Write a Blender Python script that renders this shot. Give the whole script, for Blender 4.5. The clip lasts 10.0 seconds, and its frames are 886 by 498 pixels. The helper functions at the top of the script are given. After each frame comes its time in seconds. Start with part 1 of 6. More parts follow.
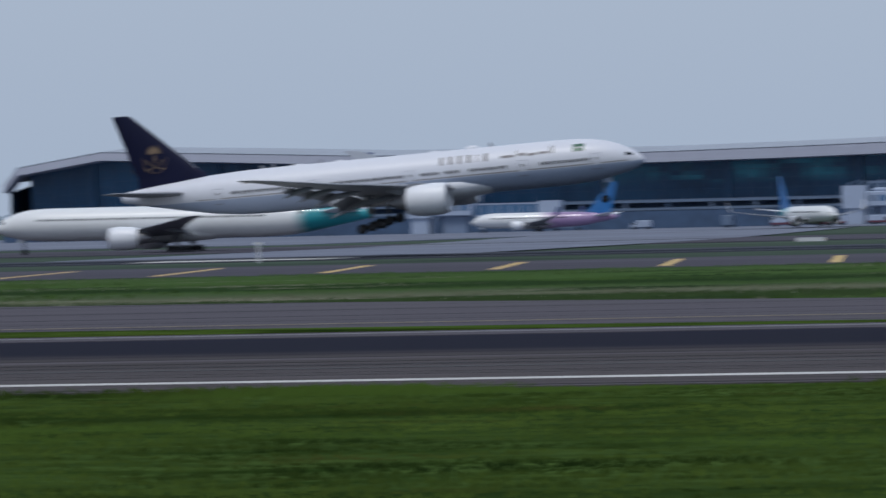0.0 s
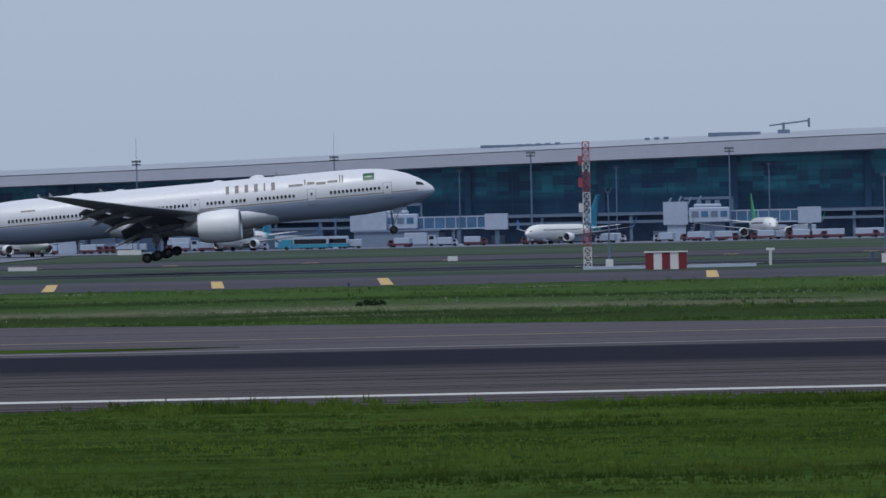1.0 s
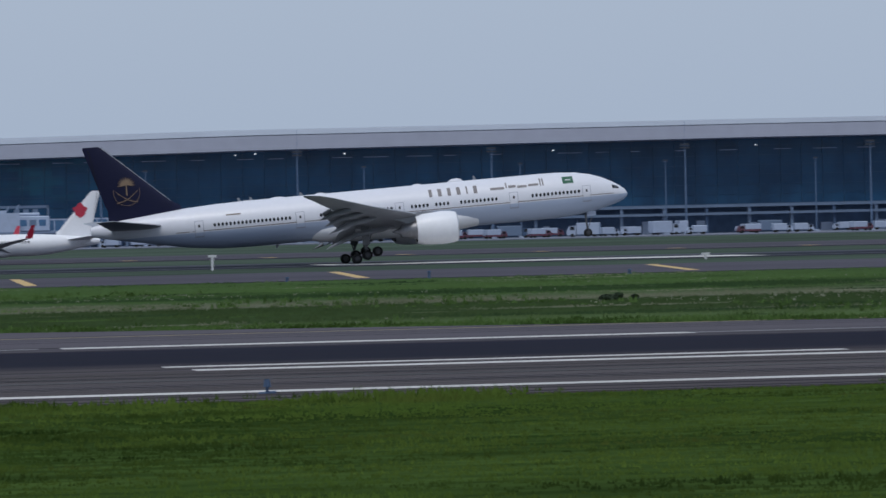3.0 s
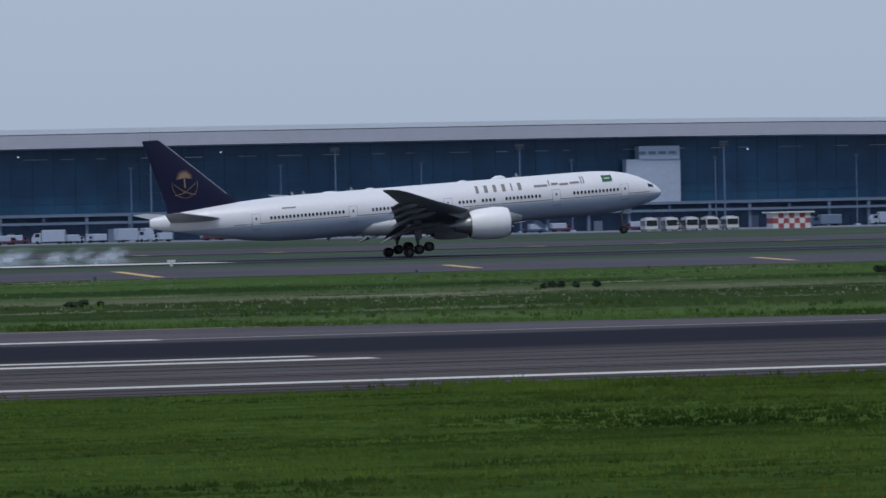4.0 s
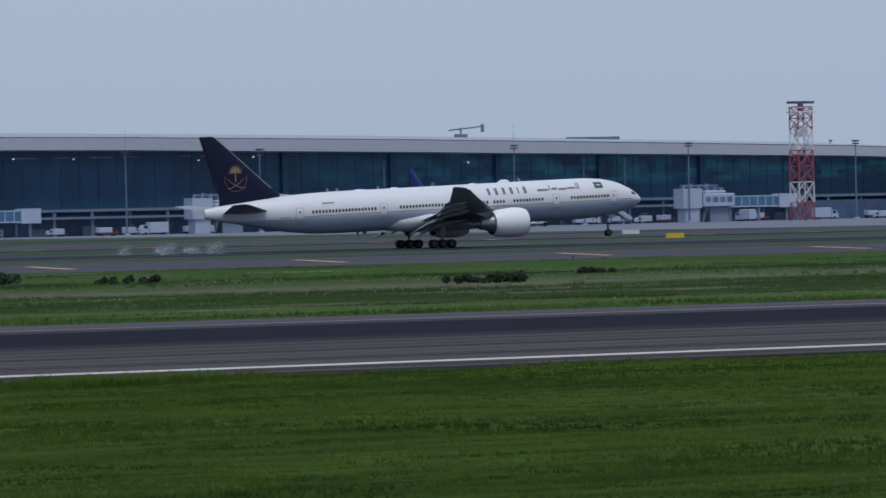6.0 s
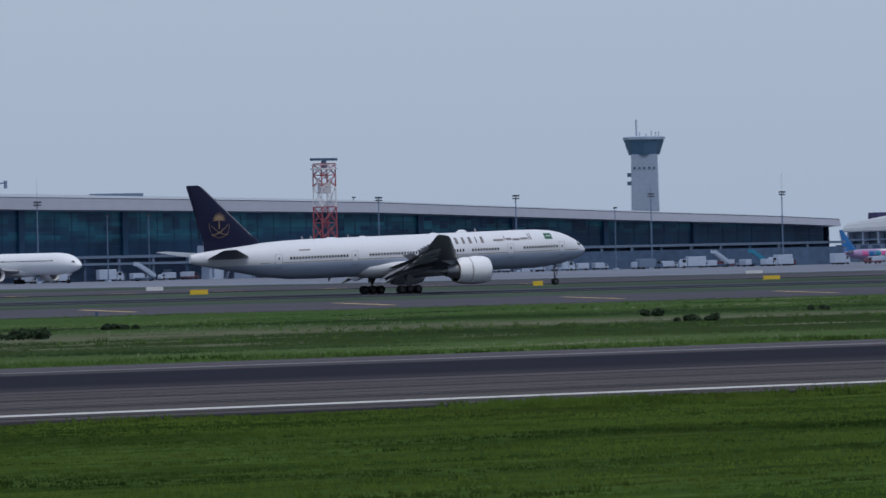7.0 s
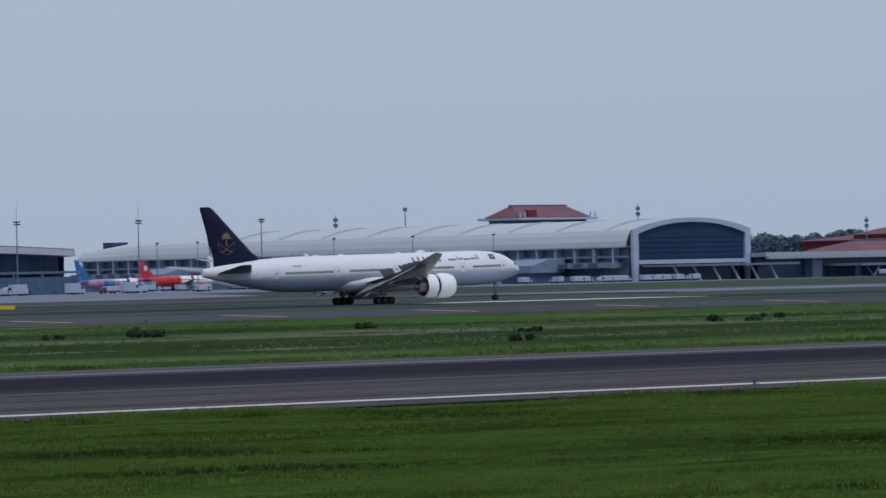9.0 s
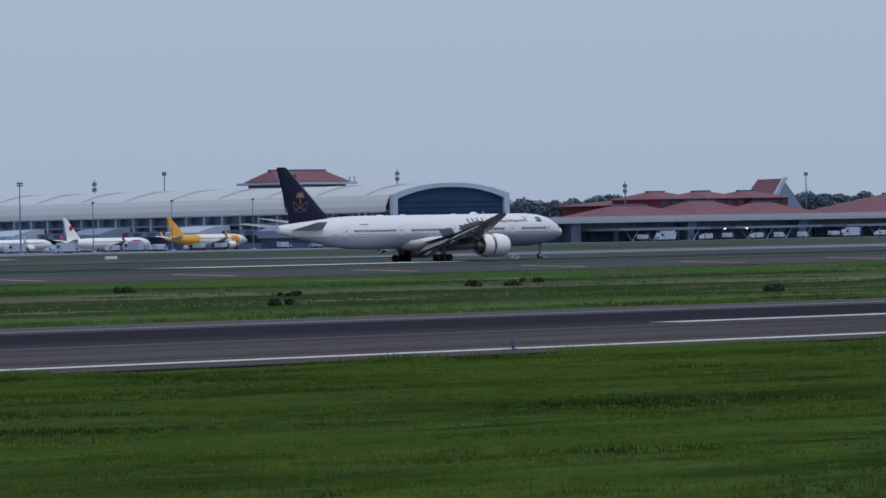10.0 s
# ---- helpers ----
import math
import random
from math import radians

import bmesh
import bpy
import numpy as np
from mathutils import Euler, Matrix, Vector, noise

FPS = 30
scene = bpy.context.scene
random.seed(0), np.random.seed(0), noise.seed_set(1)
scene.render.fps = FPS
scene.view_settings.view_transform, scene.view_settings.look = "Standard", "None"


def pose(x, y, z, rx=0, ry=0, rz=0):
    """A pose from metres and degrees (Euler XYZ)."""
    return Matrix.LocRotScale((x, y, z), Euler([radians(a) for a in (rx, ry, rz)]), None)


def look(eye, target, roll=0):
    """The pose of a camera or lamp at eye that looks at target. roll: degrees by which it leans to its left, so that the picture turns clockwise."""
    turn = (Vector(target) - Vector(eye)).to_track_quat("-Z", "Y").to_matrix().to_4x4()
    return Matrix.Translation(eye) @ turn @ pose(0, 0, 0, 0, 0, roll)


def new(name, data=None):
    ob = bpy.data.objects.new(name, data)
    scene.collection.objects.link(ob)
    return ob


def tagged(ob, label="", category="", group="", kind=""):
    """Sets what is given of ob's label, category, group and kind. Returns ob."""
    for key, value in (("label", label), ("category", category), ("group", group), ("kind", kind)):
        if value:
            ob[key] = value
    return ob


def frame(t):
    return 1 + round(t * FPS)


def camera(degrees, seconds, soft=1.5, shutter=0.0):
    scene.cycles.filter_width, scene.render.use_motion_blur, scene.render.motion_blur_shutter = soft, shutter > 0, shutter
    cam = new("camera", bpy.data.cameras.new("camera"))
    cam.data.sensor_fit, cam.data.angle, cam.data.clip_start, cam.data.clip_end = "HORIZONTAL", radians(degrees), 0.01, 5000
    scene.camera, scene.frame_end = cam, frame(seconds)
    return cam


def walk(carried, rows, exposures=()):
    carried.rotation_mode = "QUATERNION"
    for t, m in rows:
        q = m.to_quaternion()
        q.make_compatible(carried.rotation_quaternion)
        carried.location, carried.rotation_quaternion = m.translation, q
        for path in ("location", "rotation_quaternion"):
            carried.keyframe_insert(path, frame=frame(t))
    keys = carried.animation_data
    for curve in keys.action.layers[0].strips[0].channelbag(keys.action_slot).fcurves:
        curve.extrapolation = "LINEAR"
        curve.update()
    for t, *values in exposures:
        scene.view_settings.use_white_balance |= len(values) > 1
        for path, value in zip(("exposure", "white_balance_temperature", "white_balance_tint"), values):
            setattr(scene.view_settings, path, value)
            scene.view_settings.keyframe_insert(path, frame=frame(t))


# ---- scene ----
# ---------------------------------------------------------------- camera
EYE = (0.0, 0.0, 4.85)
cam = camera(10.298, 10.0, soft=1.55, shutter=0.08)
# seconds, heading to the right of straight across the runway, pitch, lean (degrees)
PAN = [
    (0, -11.886, -0.337, -1.323),
    (0.1, -8.789, -0.332, -1.328),
    (0.2, -7.483, -0.332, -1.299),
    (0.3, -7.262, -0.281, -1.279),
    (0.4, -7.317, -0.244, -1.263),
    (0.5, -6.590, -0.235, -1.253),
    (0.6, -5.251, -0.222, -1.259),
    (0.8, -3.448, -0.205, -1.266),
    (1, -2.716, -0.196, -1.252),
    (1.5, -0.632, -0.193, -1.258),
    (2, 2.200, -0.218, -1.299),
    (2.2, 3.249, -0.234, -1.301),
    (3.3, 11.280, -0.278, -1.279),
    (3.5, 12.427, -0.288, -1.269),
    (4, 15.393, -0.321, -1.264),
    (4.5, 18.679, -0.335, -1.283),
    (5, 21.660, -0.368, -1.285),
    (5.5, 24.297, -0.392, -1.270),
    (5.7, 25.354, -0.407, -1.256),
    (6.8, 31.762, -0.009, -1.276),
    (7, 32.665, 0.153, -1.277),
    (7.5, 34.729, 0.467, -1.262),
    (8, 37.227, 0.496, -1.292),
    (8.2, 38.441, 0.410, -1.284),
    (8.5, 39.850, 0.379, -1.290),
    (9, 41.570, 0.308, -1.245),
    (9.5, 43.639, 0.050, -1.237),
    (10, 44.366, -0.160, -1.120),
]


def aim(yaw, pitch, lean):
    a, e = radians(yaw), radians(pitch)
    way = Vector((math.sin(a) * math.cos(e), math.cos(a) * math.cos(e), math.sin(e)))
    return look(EYE, Vector(EYE) + way * 100, lean)


walk(cam, [(t, aim(a, p, r)) for t, a, p, r in PAN])

# ---------------------------------------------------------------- light
world = bpy.data.worlds.new("overcast_sky")
scene.world = world
world.use_nodes = True
wn, wl = world.node_tree.nodes, world.node_tree.links
wn.clear()
sky = wn.new("ShaderNodeTexSky")
sky.sky_type = "NISHITA"
sky.sun_disc = False
sky.sun_elevation, sky.sun_rotation = radians(62), radians(200)
sky.air_density, sky.dust_density = 1.6, 3.0
dim = wn.new("ShaderNodeMix")
dim.data_type = "RGBA"
dim.inputs[0].default_value = 0.86
veil = wn.new("ShaderNodeRGB")
veil.outputs[0].default_value = (4.06, 5.00, 6.56, 1)
wbg, wout = wn.new("ShaderNodeBackground"), wn.new("ShaderNodeOutputWorld")
wbg.inputs[1].default_value = 0.1
wl.new(sky.outputs[0], dim.inputs[6])
wl.new(veil.outputs[0], dim.inputs[7])
wl.new(dim.outputs[2], wbg.inputs[0])
wl.new(wbg.outputs[0], wout.inputs[0])

sun = new("sun", bpy.data.lights.new("sun", "SUN"))
sun.data.energy, sun.data.angle, sun.data.color = 1.5, radians(14), (1.0, 0.985, 0.965)
sun.matrix_world = look((-200, -700, 1500), (0, 0, 0))


# ---------------------------------------------------------------- materials
def mat(name, base, rough=0.6, metal=0.0, var=0.12, scale=1.0, fine=8.0, stretch=(1, 1, 1), bump=0.0, coat=0.0, second=None, island=0.0, alpha=1.0, spec=0.5):
    """A surface with colour variation at two scales, in metres."""
    m = bpy.data.materials.new(name)
    m.use_nodes = True
    n, l = m.node_tree.nodes, m.node_tree.links
    b = n["Principled BSDF"]
    b.inputs["Roughness"].default_value = rough
    b.inputs["Metallic"].default_value = metal
    b.inputs["Coat Weight"].default_value = coat
    b.inputs["Alpha"].default_value = alpha
    b.inputs["Specular IOR Level"].default_value = spec
    tc, mp = n.new("ShaderNodeTexCoord"), n.new("ShaderNodeMapping")
    mp.inputs["Scale"].default_value = stretch
    l.new(tc.outputs["Object"], mp.inputs["Vector"])
    big, small = n.new("ShaderNodeTexNoise"), n.new("ShaderNodeTexNoise")
    big.inputs["Scale"].default_value, small.inputs["Scale"].default_value = scale, fine
    big.inputs["Detail"].default_value, small.inputs["Detail"].default_value = 4, 3
    l.new(mp.outputs[0], big.inputs["Vector"])
    l.new(mp.outputs[0], small.inputs["Vector"])
    add = n.new("ShaderNodeMath")
    add.operation = "ADD"
    l.new(big.outputs[0], add.inputs[0])
    l.new(small.outputs[0], add.inputs[1])
    half = n.new("ShaderNodeMapRange")
    half.inputs["From Min"].default_value, half.inputs["From Max"].default_value = 0.65, 1.35
    l.new(add.outputs[0], half.inputs["Value"])
    mix = n.new("ShaderNodeMix")
    mix.data_type = "RGBA"
    lo = [c * (1 - var) for c in base]
    hi = [min(1, c * (1 + var)) for c in (second or base)]
    mix.inputs[6].default_value, mix.inputs[7].default_value = (*lo, 1), (*hi, 1)
    l.new(half.outputs[0], mix.inputs[0])
    out = mix.outputs[2]
    if island:
        geo, hsv = n.new("ShaderNodeNewGeometry"), n.new("ShaderNodeHueSaturation")
        rng = n.new("ShaderNodeMapRange")
        rng.inputs["To Min"].default_value, rng.inputs["To Max"].default_value = 1 - island, 1 + island
        l.new(geo.outputs["Random Per Island"], rng.inputs["Value"])
        l.new(rng.outputs[0], hsv.inputs["Value"])
        l.new(out, hsv.inputs["Color"])
        out = hsv.outputs[0]
    l.new(out, b.inputs["Base Color"])
    if bump:
        bp = n.new("ShaderNodeBump")
        bp.inputs["Strength"].default_value = bump
        bp.inputs["Distance"].default_value = 0.05
        l.new(small.outputs[0], bp.inputs["Height"])
        l.new(bp.outputs[0], b.inputs["Normal"])
    return m


def nodes_of(m):
    return m.node_tree.nodes, m.node_tree.links, m.node_tree.nodes["Principled BSDF"]


def blotch(m, colour, scale, stretch, low, high, detail=5):
    """Lays irregular patches of another colour over a material."""
    n, l, b = nodes_of(m)
    src = b.inputs["Base Color"].links[0].from_socket
    tc, mp, no = n.new("ShaderNodeTexCoord"), n.new("ShaderNodeMapping"), n.new("ShaderNodeTexNoise")
    mp.inputs["Scale"].default_value = stretch
    no.inputs["Scale"].default_value, no.inputs["Detail"].default_value = scale, detail
    l.new(tc.outputs["Object"], mp.inputs["Vector"])
    l.new(mp.outputs[0], no.inputs["Vector"])
    r = n.new("ShaderNodeMapRange")
    r.inputs["From Min"].default_value, r.inputs["From Max"].default_value = low, high
    l.new(no.outputs[0], r.inputs["Value"])
    mix = n.new("ShaderNodeMix")
    mix.data_type = "RGBA"
    mix.inputs[7].default_value = (*colour, 1)
    l.new(r.outputs[0], mix.inputs[0])
    l.new(src, mix.inputs[6])
    l.new(mix.outputs[2], b.inputs["Base Color"])
    return m


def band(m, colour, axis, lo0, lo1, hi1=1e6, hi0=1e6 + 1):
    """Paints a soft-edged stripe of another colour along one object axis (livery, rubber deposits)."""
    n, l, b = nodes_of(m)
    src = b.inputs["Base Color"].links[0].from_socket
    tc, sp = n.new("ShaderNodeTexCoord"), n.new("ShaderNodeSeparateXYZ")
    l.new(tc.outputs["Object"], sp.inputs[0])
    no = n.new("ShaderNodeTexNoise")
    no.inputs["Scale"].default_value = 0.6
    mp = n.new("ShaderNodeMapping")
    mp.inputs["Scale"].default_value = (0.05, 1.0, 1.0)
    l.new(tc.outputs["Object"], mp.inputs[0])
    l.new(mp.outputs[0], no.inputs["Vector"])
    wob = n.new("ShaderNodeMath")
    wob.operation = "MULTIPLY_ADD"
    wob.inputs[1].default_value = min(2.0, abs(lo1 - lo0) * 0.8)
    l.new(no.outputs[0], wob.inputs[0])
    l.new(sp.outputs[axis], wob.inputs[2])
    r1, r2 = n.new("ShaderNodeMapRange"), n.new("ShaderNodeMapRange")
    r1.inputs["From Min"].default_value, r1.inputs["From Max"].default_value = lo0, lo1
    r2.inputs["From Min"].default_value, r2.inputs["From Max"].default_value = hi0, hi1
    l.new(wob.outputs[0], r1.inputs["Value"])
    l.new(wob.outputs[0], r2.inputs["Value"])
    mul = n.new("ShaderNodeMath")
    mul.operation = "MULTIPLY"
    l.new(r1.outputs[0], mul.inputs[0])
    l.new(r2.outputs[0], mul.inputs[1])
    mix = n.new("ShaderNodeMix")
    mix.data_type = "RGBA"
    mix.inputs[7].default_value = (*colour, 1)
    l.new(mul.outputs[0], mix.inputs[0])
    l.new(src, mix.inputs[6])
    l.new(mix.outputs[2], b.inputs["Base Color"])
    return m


GRASS = mat("mown_grass", (0.026, 0.050, 0.013), 0.95, spec=0.0, var=0.35, scale=0.05, fine=0.9, stretch=(0.35, 1, 1), bump=0.6, second=(0.045, 0.076, 0.019))
blotch(GRASS, (0.016, 0.032, 0.008), 0.11, (0.3, 1, 1), 0.50, 0.66)
blotch(GRASS, (0.019, 0.040, 0.009), 0.40, (0.30, 1, 1), 0.55, 0.68)


def field_grass(name, island):
    """Rough grass in wandering belts: lush by the runway, dark sedge, dry pale strips, plain green beyond."""
    m = mat(name, (0.06, 0.10, 0.03), 0.95, spec=0.0, var=0.2, scale=0.05, fine=0.4, bump=0.3, island=island)
    n, l, b = nodes_of(m)
    old = b.inputs["Base Color"].links[0].from_socket
    tc, sp = n.new("ShaderNodeTexCoord"), n.new("ShaderNodeSeparateXYZ")
    l.new(tc.outputs["Object"], sp.inputs[0])

    def wave(scale, stretch, detail):
        no, mp = n.new("ShaderNodeTexNoise"), n.new("ShaderNodeMapping")
        mp.inputs["Scale"].default_value = stretch
        no.inputs["Scale"].default_value, no.inputs["Detail"].default_value = scale, detail
        l.new(tc.outputs["Object"], mp.inputs["Vector"])
        l.new(mp.outputs[0], no.inputs["Vector"])
        return no.outputs[0]

    def calc(op, p, q, r=0.0):
        k = n.new("ShaderNodeMath")
        k.operation = op
        for i, v in enumerate((p, q, r)):
            if isinstance(v, float):
                k.inputs[i].default_value = v
            else:
                l.new(v, k.inputs[i])
        return k.outputs[0]

    y = calc("MULTIPLY_ADD", wave(0.010, (0.8, 0.8, 1), 2), 70.0, sp.outputs[1])
    y = calc("MULTIPLY_ADD", wave(0.055, (0.5, 1, 1), 4), 26.0, y)
    at = calc("MULTIPLY_ADD", y, 1 / 240.0, -(215.0 + 35 + 13) / 240.0)
    ramp = n.new("ShaderNodeValToRGB")
    stops = ((0.0, (0.056, 0.108, 0.026)), (0.10, (0.074, 0.114, 0.048)), (0.16, (0.034, 0.056, 0.023)), (0.35, (0.029, 0.049, 0.020)), (0.40, (0.125, 0.132, 0.094)), (0.47, (0.080, 0.106, 0.060)),
             (0.53, (0.050, 0.092, 0.034)), (0.58, (0.021, 0.042, 0.018)), (0.63, (0.026, 0.052, 0.021)), (0.69, (0.059, 0.107, 0.036)), (1.0, (0.053, 0.095, 0.038)))
    while len(ramp.color_ramp.elements) < len(stops):
        ramp.color_ramp.elements.new(0.5)
    for e, (p, c) in zip(ramp.color_ramp.elements, stops):
        e.position, e.color = p, (*c, 1)
    l.new(at, ramp.inputs[0])
    mix = n.new("ShaderNodeMix")
    mix.data_type = "RGBA"
    mix.inputs[0].default_value = 0.9
    l.new(old, mix.inputs[6])
    l.new(ramp.outputs[0], mix.inputs[7])
    l.new(mix.outputs[2], b.inputs["Base Color"])
    blotch(m, (0.022, 0.043, 0.018), 0.075, (0.55, 1, 1), 0.57, 0.66, 5)
    blotch(m, (0.170, 0.172, 0.128), 0.10, (0.30, 1, 1), 0.60, 0.70, 5)
    blotch(m, (0.066, 0.122, 0.030), 0.05, (0.4, 1, 1), 0.64, 0.74, 4)
    return m


GRASS_MID = field_grass("rough_grass", 0.0)
# greyer and bluer than the near grass: distance haze put into the colour
GRASS_FAR = mat("hazed_distant_grass", (0.046, 0.066, 0.052), 0.95, spec=0.0, var=0.25, scale=0.02, fine=0.1, stretch=(0.3, 1, 1), second=(0.064, 0.088, 0.070))
BLADE = mat("grass_blade", (0.030, 0.055, 0.012), 0.8, spec=0.0, var=0.25, scale=0.06, fine=0.9, stretch=(0.5, 1, 1), second=(0.058, 0.092, 0.018), island=0.12)
blotch(BLADE, (0.011, 0.023, 0.006), 0.13, (0.5, 1, 1), 0.48, 0.66)
blotch(BLADE, (0.012, 0.025, 0.006), 0.60, (0.45, 1, 1), 0.52, 0.72)
blotch(BLADE, (0.048, 0.056, 0.015), 0.25, (0.4, 1, 1), 0.60, 0.74)
blotch(BLADE, (0.052, 0.092, 0.018), 0.09, (0.5, 1, 1), 0.53, 0.66, 2)
BLADE_EDGE = mat("lush_grass_blade", (0.034, 0.068, 0.018), 0.8, spec=0.0, var=0.25, scale=0.1, fine=0.9, second=(0.054, 0.096, 0.030), island=0.2)
blotch(BLADE_EDGE, (0.020, 0.040, 0.010), 0.15, (0.7, 1, 1), 0.50, 0.64)
BLADE_MID = field_grass("tall_grass_blade", 0.10)
SEED = mat("pale_seed_head", (0.14, 0.15, 0.115), 0.9, spec=0.0, var=0.2, island=0.3)
LEAF = mat("dark_leaf", (0.020, 0.042, 0.016), 0.8, var=0.3, scale=0.8, fine=4, island=0.4)
# far leaves are pale blue: the haze of distance is in their colour
LEAF_FAR = mat("hazed_distant_leaf", (0.085, 0.130, 0.175), 0.9, var=0.3, scale=0.3, fine=2, island=0.35)
ASPHALT = mat("runway_asphalt", (0.058, 0.050, 0.051), 0.9, spec=0.05, var=0.18, scale=0.05, fine=1.2, stretch=(0.08, 1, 1), bump=0.3, second=(0.080, 0.070, 0.073))
blotch(ASPHALT, (0.115, 0.105, 0.118), 0.25, (0.02, 1, 1), 0.56, 0.72)
band(ASPHALT, (0.088, 0.080, 0.094), 1, 201.0, 204.0)
band(ASPHALT, (0.0095, 0.0095, 0.020), 1, 172.0, 181.0, 200.5, 203.0)
blotch(ASPHALT, (0.030, 0.027, 0.031), 0.12, (0.02, 1, 1), 0.55, 0.75)
blotch(ASPHALT, (0.014, 0.012, 0.018), 0.7, (0.004, 1, 1), 0.56, 0.62)
# pavings farther off, tinted blue with painted distance haze
ASPHALT_B = mat("taxiway_asphalt", (0.054, 0.051, 0.066), 0.9, spec=0.05, var=0.15, scale=0.03, fine=0.5, stretch=(0.1, 1, 1), second=(0.074, 0.070, 0.088))
ASPHALT_C = mat("far_runway_asphalt", (0.058, 0.061, 0.077), 0.9, spec=0.05, var=0.2, scale=0.02, fine=0.3, stretch=(0.06, 1, 1))
band(ASPHALT_C, (0.017, 0.020, 0.030), 1, 636, 642, 664, 676)
CONCRETE = mat("apron_concrete", (0.14, 0.155, 0.20), 0.9, spec=0.05, var=0.15, scale=0.02, fine=0.2, stretch=(0.3, 1, 1), second=(0.175, 0.19, 0.24))
PAINT_W = mat("white_marking", (0.50, 0.485, 0.47), 0.8, var=0.15, scale=0.3, fine=2, stretch=(0.2, 1, 1))
PAINT_WORN = mat("worn_white_marking", (0.15, 0.145, 0.155), 0.85, var=0.3, scale=0.15, fine=1, stretch=(0.1, 1, 1))
PAINT_Y = mat("yellow_marking", (0.50, 0.34, 0.13), 0.8, var=0.15, scale=0.3, fine=2)
PAINT_YW = mat("worn_yellow_line", (0.20, 0.16, 0.09), 0.85, var=0.25, scale=0.1, fine=1)
TAR = mat("tar_seam", (0.018, 0.018, 0.020), 0.8, var=0.2)
WHITE = mat("aircraft_white", (0.76, 0.765, 0.80), 0.42, var=0.035, scale=0.25, fine=2.0, coat=0.08)
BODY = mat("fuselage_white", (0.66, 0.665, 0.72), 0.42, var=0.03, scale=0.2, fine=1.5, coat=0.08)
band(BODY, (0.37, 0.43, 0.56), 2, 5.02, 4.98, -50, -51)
NAVY = mat("navy_paint", (0.005, 0.006, 0.030), 0.45, var=0.15, scale=0.3, spec=0.25)
GOLD = mat("gold_paint", (0.24, 0.165, 0.105), 0.5, var=0.1)
LINEMAT = mat("gold_grey_line", (0.20, 0.17, 0.15), 0.5, var=0.1)
GLASS_D = mat("cabin_window_glass", (0.012, 0.014, 0.020), 0.12, var=0.2)
TITLE = mat("dark_title_paint", (0.17, 0.155, 0.165), 0.5, var=0.1)
FLAG = mat("green_flag_paint", (0.006, 0.09, 0.045), 0.4, var=0.1)
WING = mat("wing_grey", (0.23, 0.24, 0.27), 0.45, var=0.12, scale=0.4, fine=3, coat=0.1)
WING_D = mat("flap_grey", (0.17, 0.18, 0.205), 0.5, var=0.18, scale=0.5, fine=3)
METAL = mat("bare_metal", (0.50, 0.50, 0.53), 0.35, metal=0.9, var=0.08)
DARKMETAL = mat("dark_metal", (0.055, 0.055, 0.060), 0.45, metal=0.6, var=0.2)
GEARGREY = mat("gear_grey_paint", (0.13, 0.135, 0.15), 0.5, metal=0.2, var=0.2)
NOZZLE = mat("heat_stained_metal", (0.24, 0.24, 0.26), 0.4, metal=0.6, var=0.2)
RIM = mat("wheel_rim_grey", (0.055, 0.055, 0.062), 0.5, metal=0.3, var=0.15)
TYRE = mat("tyre_rubber", (0.012, 0.012, 0.013), 0.85, var=0.3, scale=3, fine=12)
GAP = mat("open_duct_black", (0.008, 0.008, 0.009), 0.8, var=0.2)
TEAL = mat("teal_paint", (0.010, 0.185, 0.30), 0.35, var=0.12, scale=0.3, coat=0.3)
BLUE = mat("blue_paint", (0.012, 0.12, 0.34), 0.35, var=0.15, scale=0.3, coat=0.3)
DEEP = mat("deep_blue_paint", (0.012, 0.035, 0.16), 0.35, var=0.15, scale=0.3)
PURPLE = mat("dark_violet_paint", (0.03, 0.022, 0.09), 0.35, var=0.3, scale=0.5)
RED = mat("red_paint", (0.44, 0.018, 0.048), 0.35, var=0.12, scale=0.3, coat=0.3)
ORANGE = mat("orange_yellow_paint", (0.72, 0.33, 0.025), 0.35, var=0.12, scale=0.3, coat=0.3)
GREEN = mat("bright_green_paint", (0.02, 0.26, 0.10), 0.4, var=0.12, scale=0.3)
PINK = mat("pink_paint", (0.50, 0.09, 0.26), 0.4, var=0.2, scale=0.4)
# bluish distance haze is mixed into most far-building base colours from here on
HALL_ROOF = mat("pale_roof_sheet", (0.43, 0.45, 0.49), 0.55, var=0.06, scale=0.05, fine=0.4, stretch=(1, 0.1, 1))
ROOF = mat("silver_roof_sheet", (0.305, 0.33, 0.385), 0.55, var=0.06, scale=0.05, fine=0.4, stretch=(1, 0.1, 1))
FASCIA = mat("grey_fascia_panel", (0.29, 0.305, 0.375), 0.6, var=0.06, scale=0.05, fine=0.3)
FRAME = mat("dark_curtain_wall_frame", (0.019, 0.061, 0.124), 0.3, spec=0.3, var=0.15)
FRAME_L = mat("hazed_grey_steel", (0.125, 0.175, 0.26), 0.5, var=0.12, scale=0.2)
STEEL = mat("hazed_galvanised_pole", (0.10, 0.155, 0.25), 0.6, var=0.12, scale=0.2)
LAMPMAT = mat("floodlight_housing", (0.05, 0.055, 0.065), 0.6, var=0.1)
WALLGREY = mat("hazed_blue_grey_wall", (0.165, 0.215, 0.31), 0.7, var=0.12, scale=0.05, fine=0.4)
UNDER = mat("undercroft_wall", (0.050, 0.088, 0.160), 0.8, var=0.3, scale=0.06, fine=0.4)
